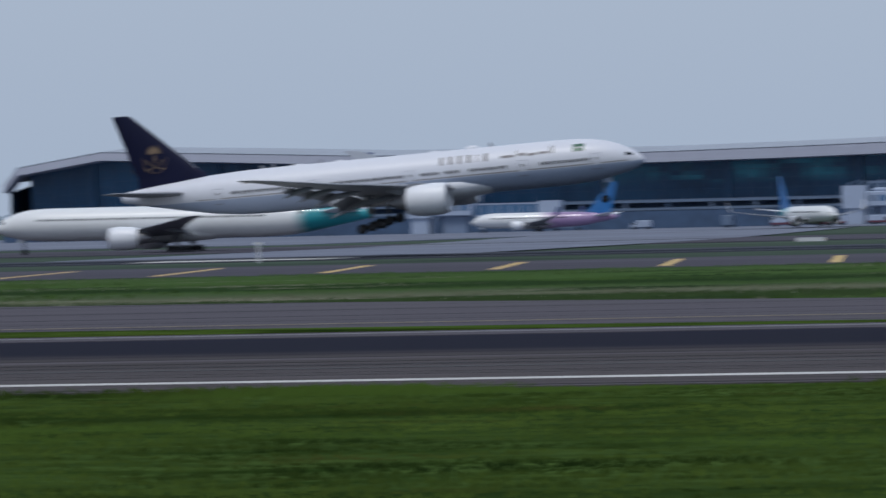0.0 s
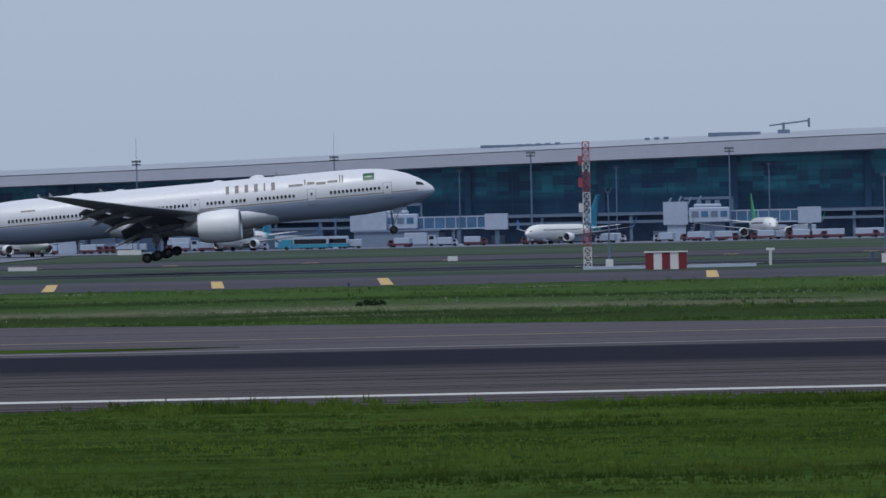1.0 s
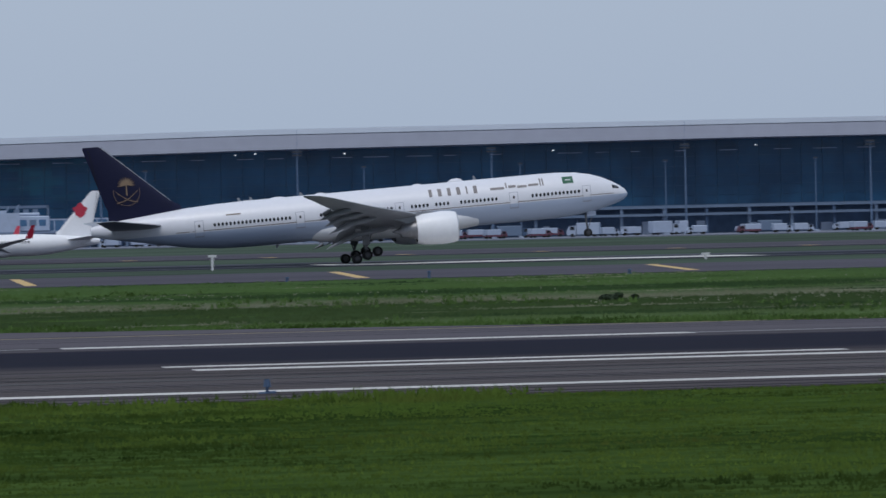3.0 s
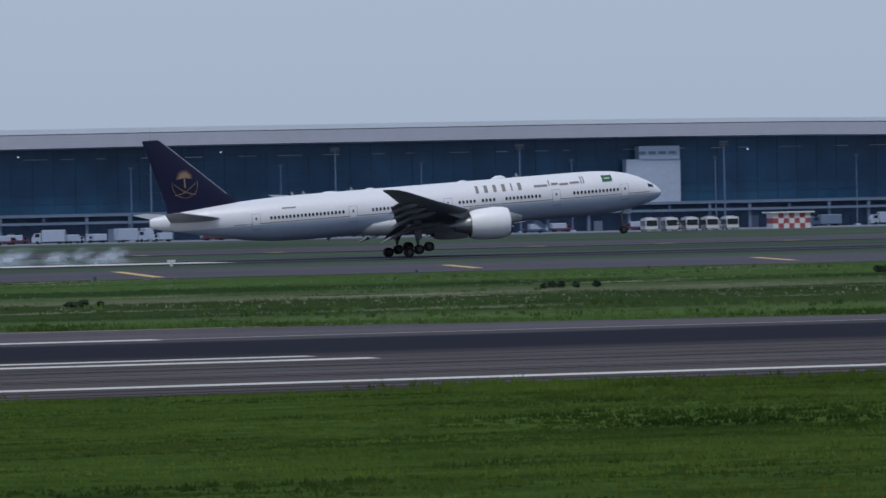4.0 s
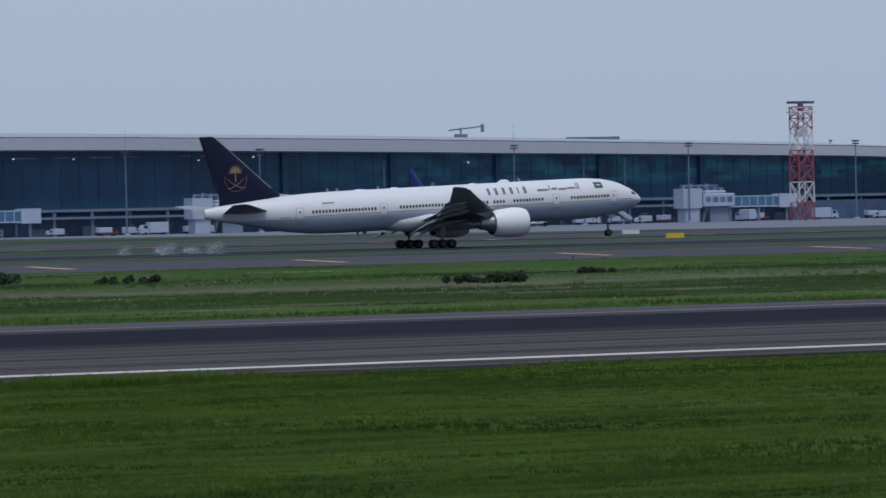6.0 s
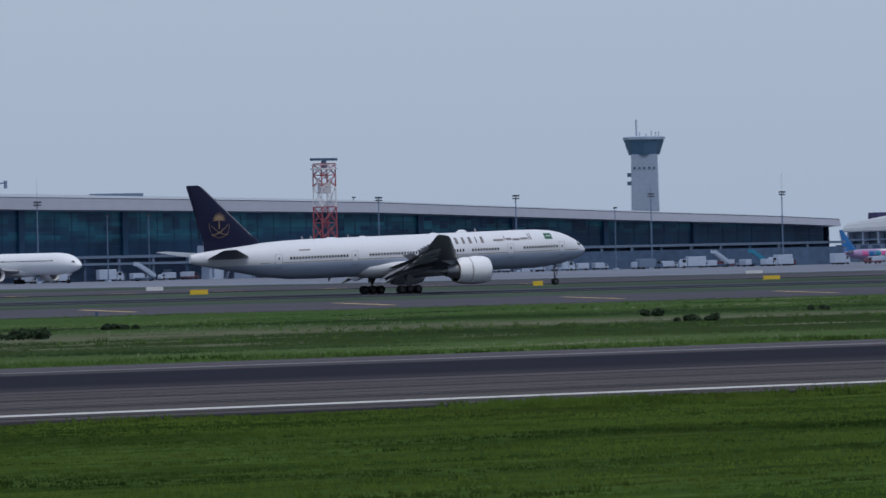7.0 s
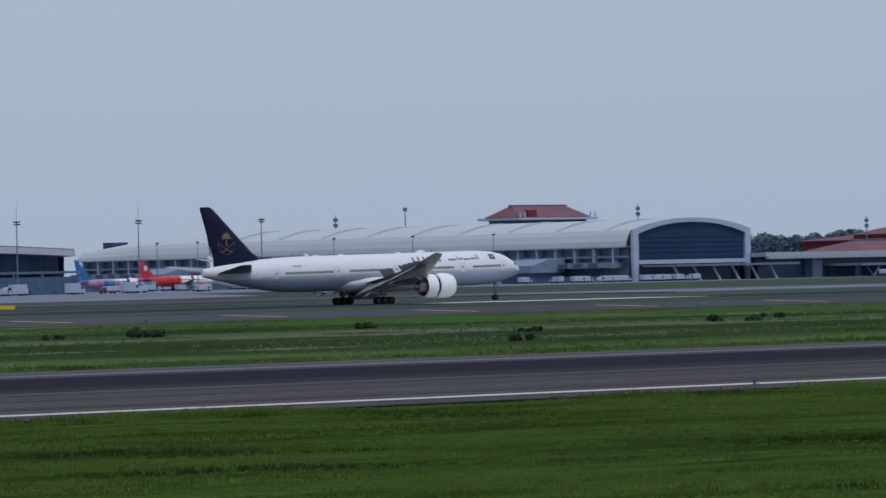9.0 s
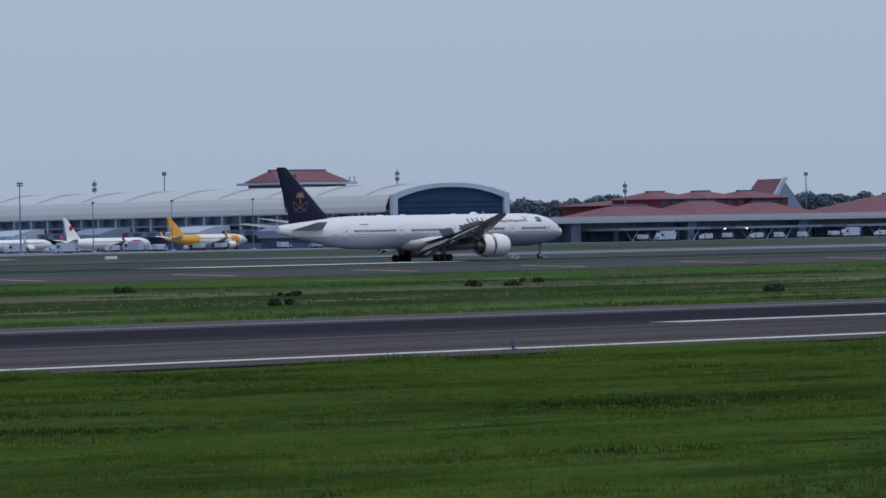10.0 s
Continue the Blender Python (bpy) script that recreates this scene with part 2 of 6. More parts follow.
PANEL_W = mat("hazed_white_cladding", (0.35, 0.41, 0.53), 0.6, var=0.08, scale=0.1, fine=0.8)
TUNNEL = mat("bridge_glazing", (0.06, 0.14, 0.26), 0.25, var=0.3, scale=0.3)
SIGN_R = mat("sign_dark_red", (0.15, 0.012, 0.024), 0.6, var=0.1)
SIGN_W = mat("sign_white", (0.58, 0.58, 0.60), 0.6, var=0.08)
MAST_R = mat("mast_red", (0.30, 0.06, 0.08), 0.6, var=0.15)
MAST_W = mat("mast_white", (0.60, 0.58, 0.60), 0.6, var=0.1)
TILE_R = mat("red_roof_tile", (0.155, 0.062, 0.085), 0.85, var=0.22, scale=0.1, fine=0.8)
# tower concrete and cabin glass lean blue: painted haze
TOWER_C = mat("hazed_tower_concrete", (0.26, 0.32, 0.43), 0.8, var=0.10, scale=0.06, fine=0.6)
DARKGLASS = mat("smoked_glass", (0.045, 0.078, 0.135), 0.25, var=0.2, scale=0.1)
TOWER_GLASS = mat("blue_cabin_glass", (0.085, 0.155, 0.26), 0.35, var=0.2, scale=0.1)
CONC_GLASS = mat("dark_teal_glazing", (0.036, 0.090, 0.150), 0.3, var=0.25, scale=0.05, fine=0.4)
ARCH_GLASS = mat("navy_arch_glazing", (0.016, 0.040, 0.100), 0.3, spec=0.2, var=0.2, scale=0.1)
HALL_GLASS = mat("pale_blue_window_band", (0.085, 0.130, 0.190), 0.3, var=0.25, scale=0.08, fine=0.5)
YELLOW_V = mat("yellow_vehicle", (0.62, 0.42, 0.03), 0.5, var=0.1)
CARTRED = mat("cart_red", (0.11, 0.035, 0.055), 0.5, var=0.2)
BUSBLUE = mat("bus_cyan", (0.03, 0.24, 0.36), 0.4, var=0.1)
LITE = bpy.data.materials.new("lit_lamp")
LITE.use_nodes = True
LITE.node_tree.nodes["Principled BSDF"].inputs["Emission Color"].default_value = (0.9, 0.95, 1, 1)
LITE.node_tree.nodes["Principled BSDF"].inputs["Emission Strength"].default_value = 1.0
SMOKE = mat("tyre_smoke_haze", (0.60, 0.70, 0.84), 1.0, var=0.1, spec=0.0)
sn, sl, sb = nodes_of(SMOKE)
wisp, thin = sn.new("ShaderNodeTexNoise"), sn.new("ShaderNodeMapRange")
wisp.inputs["Scale"].default_value, wisp.inputs["Detail"].default_value = 1.6, 5
thin.inputs["From Min"].default_value, thin.inputs["From Max"].default_value = 0.34, 0.68
thin.inputs["To Max"].default_value = 0.80
fade, rim = sn.new("ShaderNodeVectorMath"), sn.new("ShaderNodeMapRange")
fade.operation, rim.interpolation_type = "LENGTH", "SMOOTHSTEP"
rim.inputs["From Min"].default_value, rim.inputs["From Max"].default_value = 1.0, 0.1
uvs, dense = sn.new("ShaderNodeUVMap"), sn.new("ShaderNodeMath")
dense.operation = "MULTIPLY"
sl.new(uvs.outputs[0], fade.inputs[0])
sl.new(fade.outputs["Value"], rim.inputs["Value"])
sl.new(wisp.outputs[0], thin.inputs["Value"])
sl.new(thin.outputs[0], dense.inputs[0])
sl.new(rim.outputs[0], dense.inputs[1])
sl.new(dense.outputs[0], sb.inputs["Alpha"])


# curtain wall: dark solar glass; in some stretches the bright far side of the hall is painted on as teal panes
def curtain_glass():
    m = mat("solar_glass", (0.013, 0.048, 0.108), 0.24, var=0.30, scale=0.02, fine=0.15, stretch=(1, 1, 0.6), second=(0.016, 0.064, 0.128), island=0.12, spec=0.3)
    n, l, b = nodes_of(m)
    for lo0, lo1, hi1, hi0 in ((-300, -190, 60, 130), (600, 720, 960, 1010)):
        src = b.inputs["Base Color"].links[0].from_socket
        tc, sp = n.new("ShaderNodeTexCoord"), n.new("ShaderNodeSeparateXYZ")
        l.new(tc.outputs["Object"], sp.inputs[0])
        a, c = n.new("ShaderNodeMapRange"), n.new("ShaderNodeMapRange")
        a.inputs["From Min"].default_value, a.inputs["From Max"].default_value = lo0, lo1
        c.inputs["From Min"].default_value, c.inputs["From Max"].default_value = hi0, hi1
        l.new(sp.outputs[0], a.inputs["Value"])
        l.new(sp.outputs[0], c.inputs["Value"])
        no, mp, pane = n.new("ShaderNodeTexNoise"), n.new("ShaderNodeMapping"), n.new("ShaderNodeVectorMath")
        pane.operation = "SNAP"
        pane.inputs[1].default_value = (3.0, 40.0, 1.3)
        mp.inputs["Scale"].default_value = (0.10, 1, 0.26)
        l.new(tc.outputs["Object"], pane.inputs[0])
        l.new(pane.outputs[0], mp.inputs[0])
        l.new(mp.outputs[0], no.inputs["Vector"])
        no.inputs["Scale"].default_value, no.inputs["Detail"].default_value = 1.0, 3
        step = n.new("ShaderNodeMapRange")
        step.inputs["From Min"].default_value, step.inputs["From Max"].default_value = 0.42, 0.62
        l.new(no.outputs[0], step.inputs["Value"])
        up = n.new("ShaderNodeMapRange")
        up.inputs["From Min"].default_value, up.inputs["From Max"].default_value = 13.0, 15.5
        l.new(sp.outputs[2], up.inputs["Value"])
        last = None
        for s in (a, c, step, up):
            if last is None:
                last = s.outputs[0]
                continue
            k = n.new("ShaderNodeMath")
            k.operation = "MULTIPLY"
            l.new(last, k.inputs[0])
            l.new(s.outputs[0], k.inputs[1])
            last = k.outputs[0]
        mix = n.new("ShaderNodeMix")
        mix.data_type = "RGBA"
        # painted brightness of the hall beyond, not a view through the pane
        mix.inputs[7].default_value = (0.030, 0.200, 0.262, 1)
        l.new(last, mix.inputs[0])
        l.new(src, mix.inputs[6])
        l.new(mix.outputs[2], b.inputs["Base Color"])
    return m


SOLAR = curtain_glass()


# ---------------------------------------------------------------- mesh helpers
def link(name, verts, faces, material, smooth=False):
    me = bpy.data.meshes.new(name)
    me.from_pydata(verts, [], faces)
    me.materials.append(material)
    if smooth:
        me.shade_smooth()
    return new(name, me)


def part(name, bm, material, parent=None, label="", at=None, smooth=False):
    """Links a bmesh as one mesh object, under a thing or a part."""
    bmesh.ops.recalc_face_normals(bm, faces=bm.faces)
    me = bpy.data.meshes.new(name)
    bm.to_mesh(me)
    bm.free()
    me.materials.append(material)
    if smooth:
        me.shade_smooth()
        me.set_sharp_from_angle(angle=radians(40))
    ob = new(name, me)
    if parent:
        ob.parent = parent
    if at is not None:
        ob.matrix_basis = at
    if label:
        tagged(ob, label)
    return ob


def same(name, mesh, parent, at):
    ob = new(name, mesh)
    ob.parent = parent
    ob.matrix_basis = at
    return ob


def box(bm, x0, x1, y0, y1, z0, z1, m=None):
    vs = [bm.verts.new(Vector((x, y, z)) if m is None else m @ Vector((x, y, z))) for x in (x0, x1) for y in (y0, y1) for z in (z0, z1)]
    for f in ((0, 1, 3, 2), (4, 6, 7, 5), (0, 4, 5, 1), (2, 3, 7, 6), (0, 2, 6, 4), (1, 5, 7, 3)):
        bm.faces.new([vs[i] for i in f])
    return bm


def rod(bm, p0, p1, r0, r1=None, seg=8):
    r1 = r0 if r1 is None else r1
    p0, p1 = Vector(p0), Vector(p1)
    q = (p1 - p0).to_track_quat("Z", "Y")
    rings = []
    for p, r in ((p0, r0), (p1, r1)):
        rings.append([bm.verts.new(p + q @ Vector((r * math.cos(2 * math.pi * k / seg), r * math.sin(2 * math.pi * k / seg), 0))) for k in range(seg)])
    for k in range(seg):
        bm.faces.new((rings[0][k], rings[0][(k + 1) % seg], rings[1][(k + 1) % seg], rings[1][k]))
    bm.faces.new(rings[0][::-1])
    bm.faces.new(rings[1])
    return bm


def loft(bm, rings, cap=True):
    vs = [[bm.verts.new(p) for p in r] for r in rings]
    k = len(vs[0])
    for a, b in zip(vs, vs[1:]):
        for i in range(k):
            bm.faces.new((a[i], a[(i + 1) % k], b[(i + 1) % k], b[i]))
    if cap:
        bm.faces.new(vs[0][::-1])
        bm.faces.new(vs[-1])
    return bm


def spin(bm, profile, axis_x=True, centre=(0, 0, 0), seg=28):
    """A body of revolution about x through centre: profile of (x, r)."""
    c = Vector(centre)
    return loft(bm, [[c + Vector((x, r * math.cos(2 * math.pi * k / seg), r * math.sin(2 * math.pi * k / seg))) for k in range(seg)] for x, r in profile], cap=False)


def thing(name, label, category, at=None, group="", kind=""):
    ob = new(name)
    ob.empty_display_size = 0.5
    if at is not None:
        ob.matrix_world = at
    return tagged(ob, label, category, group, kind)


def B():
    return bmesh.new()


def extrude_poly(bm, pts, y0, y1):
    """A flat outline in the xz plane given thickness from y0 to y1."""
    a = [bm.verts.new((x, y0, z)) for x, z in pts]
    b = [bm.verts.new((x, y1, z)) for x, z in pts]
    bm.faces.new(a)
    bm.faces.new(b[::-1])
    for i in range(len(pts)):
        j = (i + 1) % len(pts)
        bm.faces.new((a[j], a[i], b[i], b[j]))
    return bm


def lerp(x, table):
    """Piecewise linear value at x from rows (x, value)."""
    if x <= table[0][0]:
        return table[0][1]
    for (a, va), (b, vb) in zip(table, table[1:]):
        if x <= b:
            return va + (vb - va) * (x - a) / (b - a)
    return table[-1][1]


# ---------------------------------------------------------------- ground
def land(y):
    """The field rises a little towards the apron."""
    s = min(1, max(0, (y - 880) / 320))
    return 1.2 * s * s * (3 - 2 * s)


def sheet(name, x0, x1, ys, top, material, label, category, thick=0.25, step=60.0):
    """A paved or planted strip with its own thickness, laid on the land; ys: near and far edges as functions of x."""
    n = max(1, int((x1 - x0) / step))
    m = max(1, int((ys[1](0) - ys[0](0)) / 60))
    verts, faces = [], []
    for i in range(n + 1):
        x = x0 + (x1 - x0) * i / n
        a, b = ys[0](x), ys[1](x)
        for j in range(m + 1):
            y = a + (b - a) * j / m
            verts.append((x, y, land(y) + top))
    w = m + 1
    for i in range(n):
        for j in range(m):
            faces.append((i * w + j, (i + 1) * w + j, (i + 1) * w + j + 1, i * w + j + 1))
    k = len(verts)
    for j in (0, m):
        base = len(verts)
        for i in range(n + 1):
            v = verts[i * w + j]
            verts.append((v[0], v[1], v[2] - thick))
        for i in range(n):
            faces.append((i * w + j, (i + 1) * w + j, base + i + 1, base + i))
    ob = link(name, verts, faces, material)
    return tagged(ob, label, category, kind="structure")


def const(v):
    return lambda x: v


# one sheet to the horizon
gy = [-600, -100, 0, 100, 300, 600, 880, 920, 960, 1000, 1040, 1080, 1120, 1160, 1200, 1400, 2000, 3000, 4600]
gx = [-2600, -1200, -600, -300, 0, 300, 600, 900, 1200, 1500, 1800, 2400, 4200]
gv = [(x, y, land(y) - 0.10) for y in gy for x in gx]
gw = len(gx)
gf = [(j * gw + i, j * gw + i + 1, (j + 1) * gw + i + 1, (j + 1) * gw + i) for j in range(len(gy) - 1) for i in range(gw - 1)]
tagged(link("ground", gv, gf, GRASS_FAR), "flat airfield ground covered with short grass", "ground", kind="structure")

sheet("grass_verge", -120, 420, (const(-60), const(138.6)), 0.0, GRASS, "mown green grass beside the runway", "grass", step=20)
far_edge = [(-260, 335), (-70, 290), (-20, 262), (10, 246), (48, 228), (80, 217), (400, 215)]
sheet("runway_1", -260, 700, (const(138.2), lambda x: lerp(x, far_edge)), 0.05, ASPHALT, "dark asphalt runway with black tyre rubber streaks", "runway", step=10)
sheet("grass_field", -400, 1000, (lambda x: lerp(x, far_edge) - 0.5, const(452)), 0.0, GRASS_MID, "rough tall grass field with pale seed heads between the runways", "grass", step=20)
sheet("taxiway_1", -600, 1200, (lambda x: 451 + 4 * math.sin(x / 60), const(545)), 0.05, ASPHALT_B, "grey asphalt taxiway strip with yellow marks", "taxiway", step=20)
sheet("runway_2", -900, 1500, (const(628), const(694)), 0.06, ASPHALT_C, "far asphalt runway on which the airliner lands", "runway")
sheet("taxiway_2", -1100, 1800, (const(830), const(955)), 0.06, ASPHALT_B, "parallel taxiway of grey asphalt", "taxiway")
sheet("apron", -1500, 2400, (lambda x: lerp(x, [(-300, 1010), (-200, 1000), (-170, 1190), (500, 1175), (560, 990), (820, 985), (900, 1130), (1180, 1160), (1220, 1200), (1500, 1205)]), const(1700)), 0.06, CONCRETE, "pale concrete apron before the terminal", "apron")
sheet("taxiway_4", 780, 2400, (const(800), const(900)), 0.07, CONCRETE, "pale concrete taxiway before the hall", "taxiway")
sheet("taxiway_3", -205, -140, (const(690), const(1120)), 0.07, CONCRETE, "pale concrete taxiway link to the apron", "taxiway", step=10)
# grass tongue between the runway and its exit
v = [(-120, 209, 0.08), (-120, 226, 0.08), (-70, 221, 0.08), (-19, 212.5, 0.08), (-24, 209.5, 0.08)]
tagged(link("grass_wedge", v + [(a, b, -0.1) for a, b, c in v], [(0, 4, 3, 2, 1)] + [(i, (i + 1) % 5, (i + 1) % 5 + 5, i + 5) for i in range(5)], BLADE), "narrow green grass tongue between runway and exit", "grass", kind="structure")


def marking(name, x0, x1, y0, y1, material, label, z=0.054, slant=0.0, wear=0.0):
    zz = land((y0 + y1) / 2) + z
    bm = B()
    a = [bm.verts.new((x, y, zz)) for x, y in ((x0, y0), (x1, y0), (x1 + slant, y1), (x0 + slant, y1))]
    bm.faces.new(a)
    r = bmesh.ops.extrude_face_region(bm, geom=list(bm.faces))
    bmesh.ops.translate(bm, vec=(0, 0, 0.006), verts=[e for e in r["geom"] if isinstance(e, bmesh.types.BMVert)])
    ob = part(name, bm, material)
    return tagged(ob, label, "runway marking", kind="structure")


marking("edge_line_1", -250, 600, 144.4, 146.0, PAINT_W, "white painted runway edge line")
marking("edge_line_2", -250, 16, 205.6, 207.0, PAINT_WORN, "worn white runway edge line")
marking("edge_line_3", 17, 44, 205.2, 207.4, PAINT_W, "white painted runway edge line")
marking("edge_line_4", 44, 600, 205.8, 207.2, PAINT_WORN, "worn white runway edge line")
marking("touchdown_bar_1", 18.5, 44, 168.4, 170.2, PAINT_W, "white touchdown zone bar on the runway")
marking("touchdown_bar_2", 17.9, 42.8, 173.2, 174.6, PAINT_W, "white touchdown zone bar on the runway")
marking("touchdown_bar_3", 189, 216, 175.6, 177.8, PAINT_W, "white touchdown zone bar on the runway")
marking("tar_seam_1", -250, 600, 157.2, 158.2, TAR, "black tar seam in the asphalt")
marking("tar_seam_2", -250, 600, 150.6, 150.9, TAR, "black tar seam in the asphalt")
marking("tar_seam_3", -250, 600, 153.3, 153.5, TAR, "thin black tar seam in the asphalt")
marking("tar_seam_4", -250, 600, 160.8, 161.2, TAR, "thin black tar seam in the asphalt")
marking("tar_seam_5", -250, 600, 164.9, 165.1, TAR, "thin black tar seam in the asphalt")
marking("exit_line", -250, 60, 227, 227.8, PAINT_YW, "worn yellow taxi line")
for x in [-29.3 - 16.9 * k for k in range(10)] + [3.6, 37.5, 71, 105, 140, 175, 208, 241, 275, 310, 343, 376, 411, 445, 479, 513, 547, 581]:
    # near and far ends of each slanting band across the taxiway
    s = .178 + .0007 * x if x < 0 else .10 if x < 120 else .06
    near, far = (458, 528) if x < 0 else (466, 538) if x < 120 else (480, 523)
    marking("yellow_mark", x - .5 * s * x - .6, x - .5 * s * x + .6, near, far, PAINT_Y, "yellow painted band across the taxiway shoulder", 0.055, s * x)
marking("runway_bar_1", -13, 11, 625.5, 628.5, PAINT_W, "white painted bar on the far runway", 0.07)
marking("runway_bar_2", 87, 145, 629.0, 652.0, PAINT_W, "broad white aiming bar on the far runway", 0.07)
marking("runway_bar_3", -176, -148, 630, 650, PAINT_W, "white painted bar on the far runway", 0.07)
marking("runway_bar_4", 560, 625, 630, 650, PAINT_W, "white painted bar on the far runway", 0.07)
for k in range(-3, 26):
    marking("small_yellow_mark", -40 + 24 * k, -37.5 + 24 * k, 838, 846, PAINT_Y, "small yellow taxiway edge mark", 0.07)


def grass_stuff(name, count, xr, yr, height, width, blades, material, label, keep=None, seed=3):
    """Leaning blades whose shading follows the sward, as thick soft grass does."""
    rng = np.random.default_rng(seed)
    x, y = rng.uniform(*xr, count * 4), rng.uniform(*yr, count * 4)
    a = np.degrees(np.arctan2(x, y))
    ok = (a > -19) & (a < 50)
    if keep is not None:
        ok &= keep(x, y, rng)
    x, y = x[ok][:count], y[ok][:count]
    n = len(x)
    h = rng.uniform(*height, n)
    # patches of taller and shorter growth
    h *= 0.75 + 0.5 * (np.sin(x * 0.21 + 1.7 * np.sin(y * 0.11)) * np.sin(y * 0.17 + x * 0.05) > 0.1) + 0.3 * rng.random(n)
    vs = np.zeros((n, blades, 3, 3))
    for b in range(blades):
        t = rng.uniform(0, 2 * np.pi, n)
        ox, oy = rng.normal(0, width * 2.2, n), rng.normal(0, width * 2.2, n)
        lean = rng.uniform(0.1, 0.7, n) * h
        hh = h * rng.uniform(0.6, 1.1, n)
        w = width * rng.uniform(0.6, 1.3, n)
        c, s = np.cos(t), np.sin(t)
        vs[:, b, 0] = np.stack([x + ox - w * np.abs(c) - w * 0.3, y + oy - w * s * 0.4, np.full(n, -0.03)], 1)
        vs[:, b, 1] = np.stack([x + ox + w * np.abs(c) + w * 0.3, y + oy + w * s * 0.4, np.full(n, -0.03)], 1)
        vs[:, b, 2] = np.stack([x + ox + lean * s, y + oy + lean * c * 0.5, hh], 1)
    v = vs.reshape(-1, 3)
    me = bpy.data.meshes.new(name)
    me.from_pydata(v.tolist(), [], np.arange(len(v)).reshape(-1, 3).tolist())
    me.materials.append(material)
    up = np.repeat(rng.normal(0, 0.16, (len(v) // 3, 3)), 3, axis=0) + (0, -0.25, 1)
    up /= np.linalg.norm(up, axis=1)[:, None]
    me.normals_split_custom_set_from_vertices(up.tolist())
    return tagged(new(name, me), label, "grass", kind="stuff")


grass_stuff("grass_blades", 105000, (-60, 205), (46, 138.2), (0.045, 0.10), 0.035, 4, BLADE, "short green grass blades of the mown verge")
grass_stuff("edge_tufts", 6500, (-60, 205), (134.0, 139.4), (0.10, 0.24), 0.04, 6, BLADE, "taller grass tufts along the runway edge",
            keep=lambda x, y, r: np.sin(x * 0.35) + np.sin(x * 0.13 + 1) + r.normal(0, 0.5, len(x)) > 0.2, seed=5)
edge_np = lambda x: np.interp(x, [p[0] for p in far_edge], [p[1] for p in far_edge])
grass_stuff("field_grass", 95000, (-160, 560), (214, 452), (0.05, 0.17), 0.09, 3, BLADE_MID, "tall rough grass of the field between the runways",
            keep=lambda x, y, r: y > edge_np(x) + 0.3, seed=7)
grass_stuff("field_edge_grass", 16000, (-160, 300), (214, 275), (0.12, 0.26), 0.08, 4, BLADE_EDGE, "lush taller grass along the far side of the runway",
            keep=lambda x, y, r: (y > edge_np(x) + 0.2) & (y < edge_np(x) + 9), seed=8)
grass_stuff("field_tufts", 5200, (-160, 480), (216, 440), (0.16, 0.34), 0.06, 7, BLADE_EDGE, "dark taller tufts standing in clumps in the field",
            keep=lambda x, y, r: (y > edge_np(x) + 1) & (np.sin(x * 0.13 + 2.2 * np.sin(y * 0.045)) + np.sin(x * 0.041 + y * 0.02) + np.sin(y * 0.09 - x * 0.03) + r.normal(0, 0.3, len(x)) > 1.25), seed=11)
grass_stuff("seed_heads", 10000, (-160, 560), (218, 400), (0.06, 0.16), 0.035, 3, SEED, "pale seed heads standing above the grass",
            keep=lambda x, y, r: (y > edge_np(x) + 2) & (np.sin(x * 0.035 + 2 * np.sin(y * 0.06)) + np.sin(y * 0.11 + x * 0.01) + r.normal(0, 0.35, len(x)) > 1.15), seed=9)


# ---------------------------------------------------------------- airliners
NOSE = ((0, -.20, .02), (.06, -.195, .14), (.18, -.18, .25), (.36, -.155, .36), (.65, -.11, .50), (1.13, -.055, .68), (1.6, -.02, .81), (2.25, 0, .92), (3.05, 0, .985), (3.9, 0, 1.0))
TAIL = ((7.5, 0, 1.0), (6.8, 0, 1.0), (5.5, .01, .965), (4.2, .05, .86), (2.9, .12, .685), (1.6, .185, .485), (.65, .22, .335), (.12, .24, .24), (0, .24, .19))


class Shape:
    """Measures of an airliner: x forward from the main gear, z up from the ground."""

    def __init__(s, length, r, zc, ahead, span, fin_top, eng_r, eng_y, eng_z, eng_len, wing_d, chord, wheel_r, track, nose_gear):
        s.length, s.r, s.zc, s.ahead, s.span, s.fin_top = length, r, zc, ahead, span, fin_top
        s.eng_r, s.eng_y, s.eng_z, s.eng_len, s.wing_d, s.chord = eng_r, eng_y, eng_z, eng_len, wing_d, chord
        s.wheel_r, s.track, s.nose_gear = wheel_r, track, nose_gear
        s.stations = [(d * r, z * r, q * r, 1.0) for d, z, q in NOSE] + [(length - e * r, z * r, q * r, 1 - 0.35 * max(0, 1 - e / 4)) for e, z, q in TAIL]

    def section(s, d):
        st = s.stations
        for a, b in zip(st, st[1:]):
            if d <= b[0]:
                k = (d - a[0]) / (b[0] - a[0])
                return [u + (v - u) * k for u, v in zip(a, b)]
        return st[-1]

    def skin(s, d, z, side=-1):
        """The skin at d metres behind the nose and height z: its y, and the tilt of its surface."""
        _, zo, q, w = s.section(d)
        u = max(-0.999, min(0.999, (z - s.zc - zo) / q))
        return side * q * w * math.sqrt(1 - u * u), math.degrees(math.asin(u))

    def x(s, d):
        return s.ahead - d


def aerofoil(le, chord, thick, n=9):
    """Outline of a wing section, from the leading edge back: (x, dz)."""
    up = [(le - chord * k, thick * chord * (1.48 * math.sqrt(k) - 0.63 * k - 1.76 * k * k + 1.42 * k ** 3 - 0.5 * k ** 4)) for k in [(i / n) ** 1.6 for i in range(n + 1)]]
    return up + [(x, -0.75 * z) for x, z in reversed(up[1:-1])]


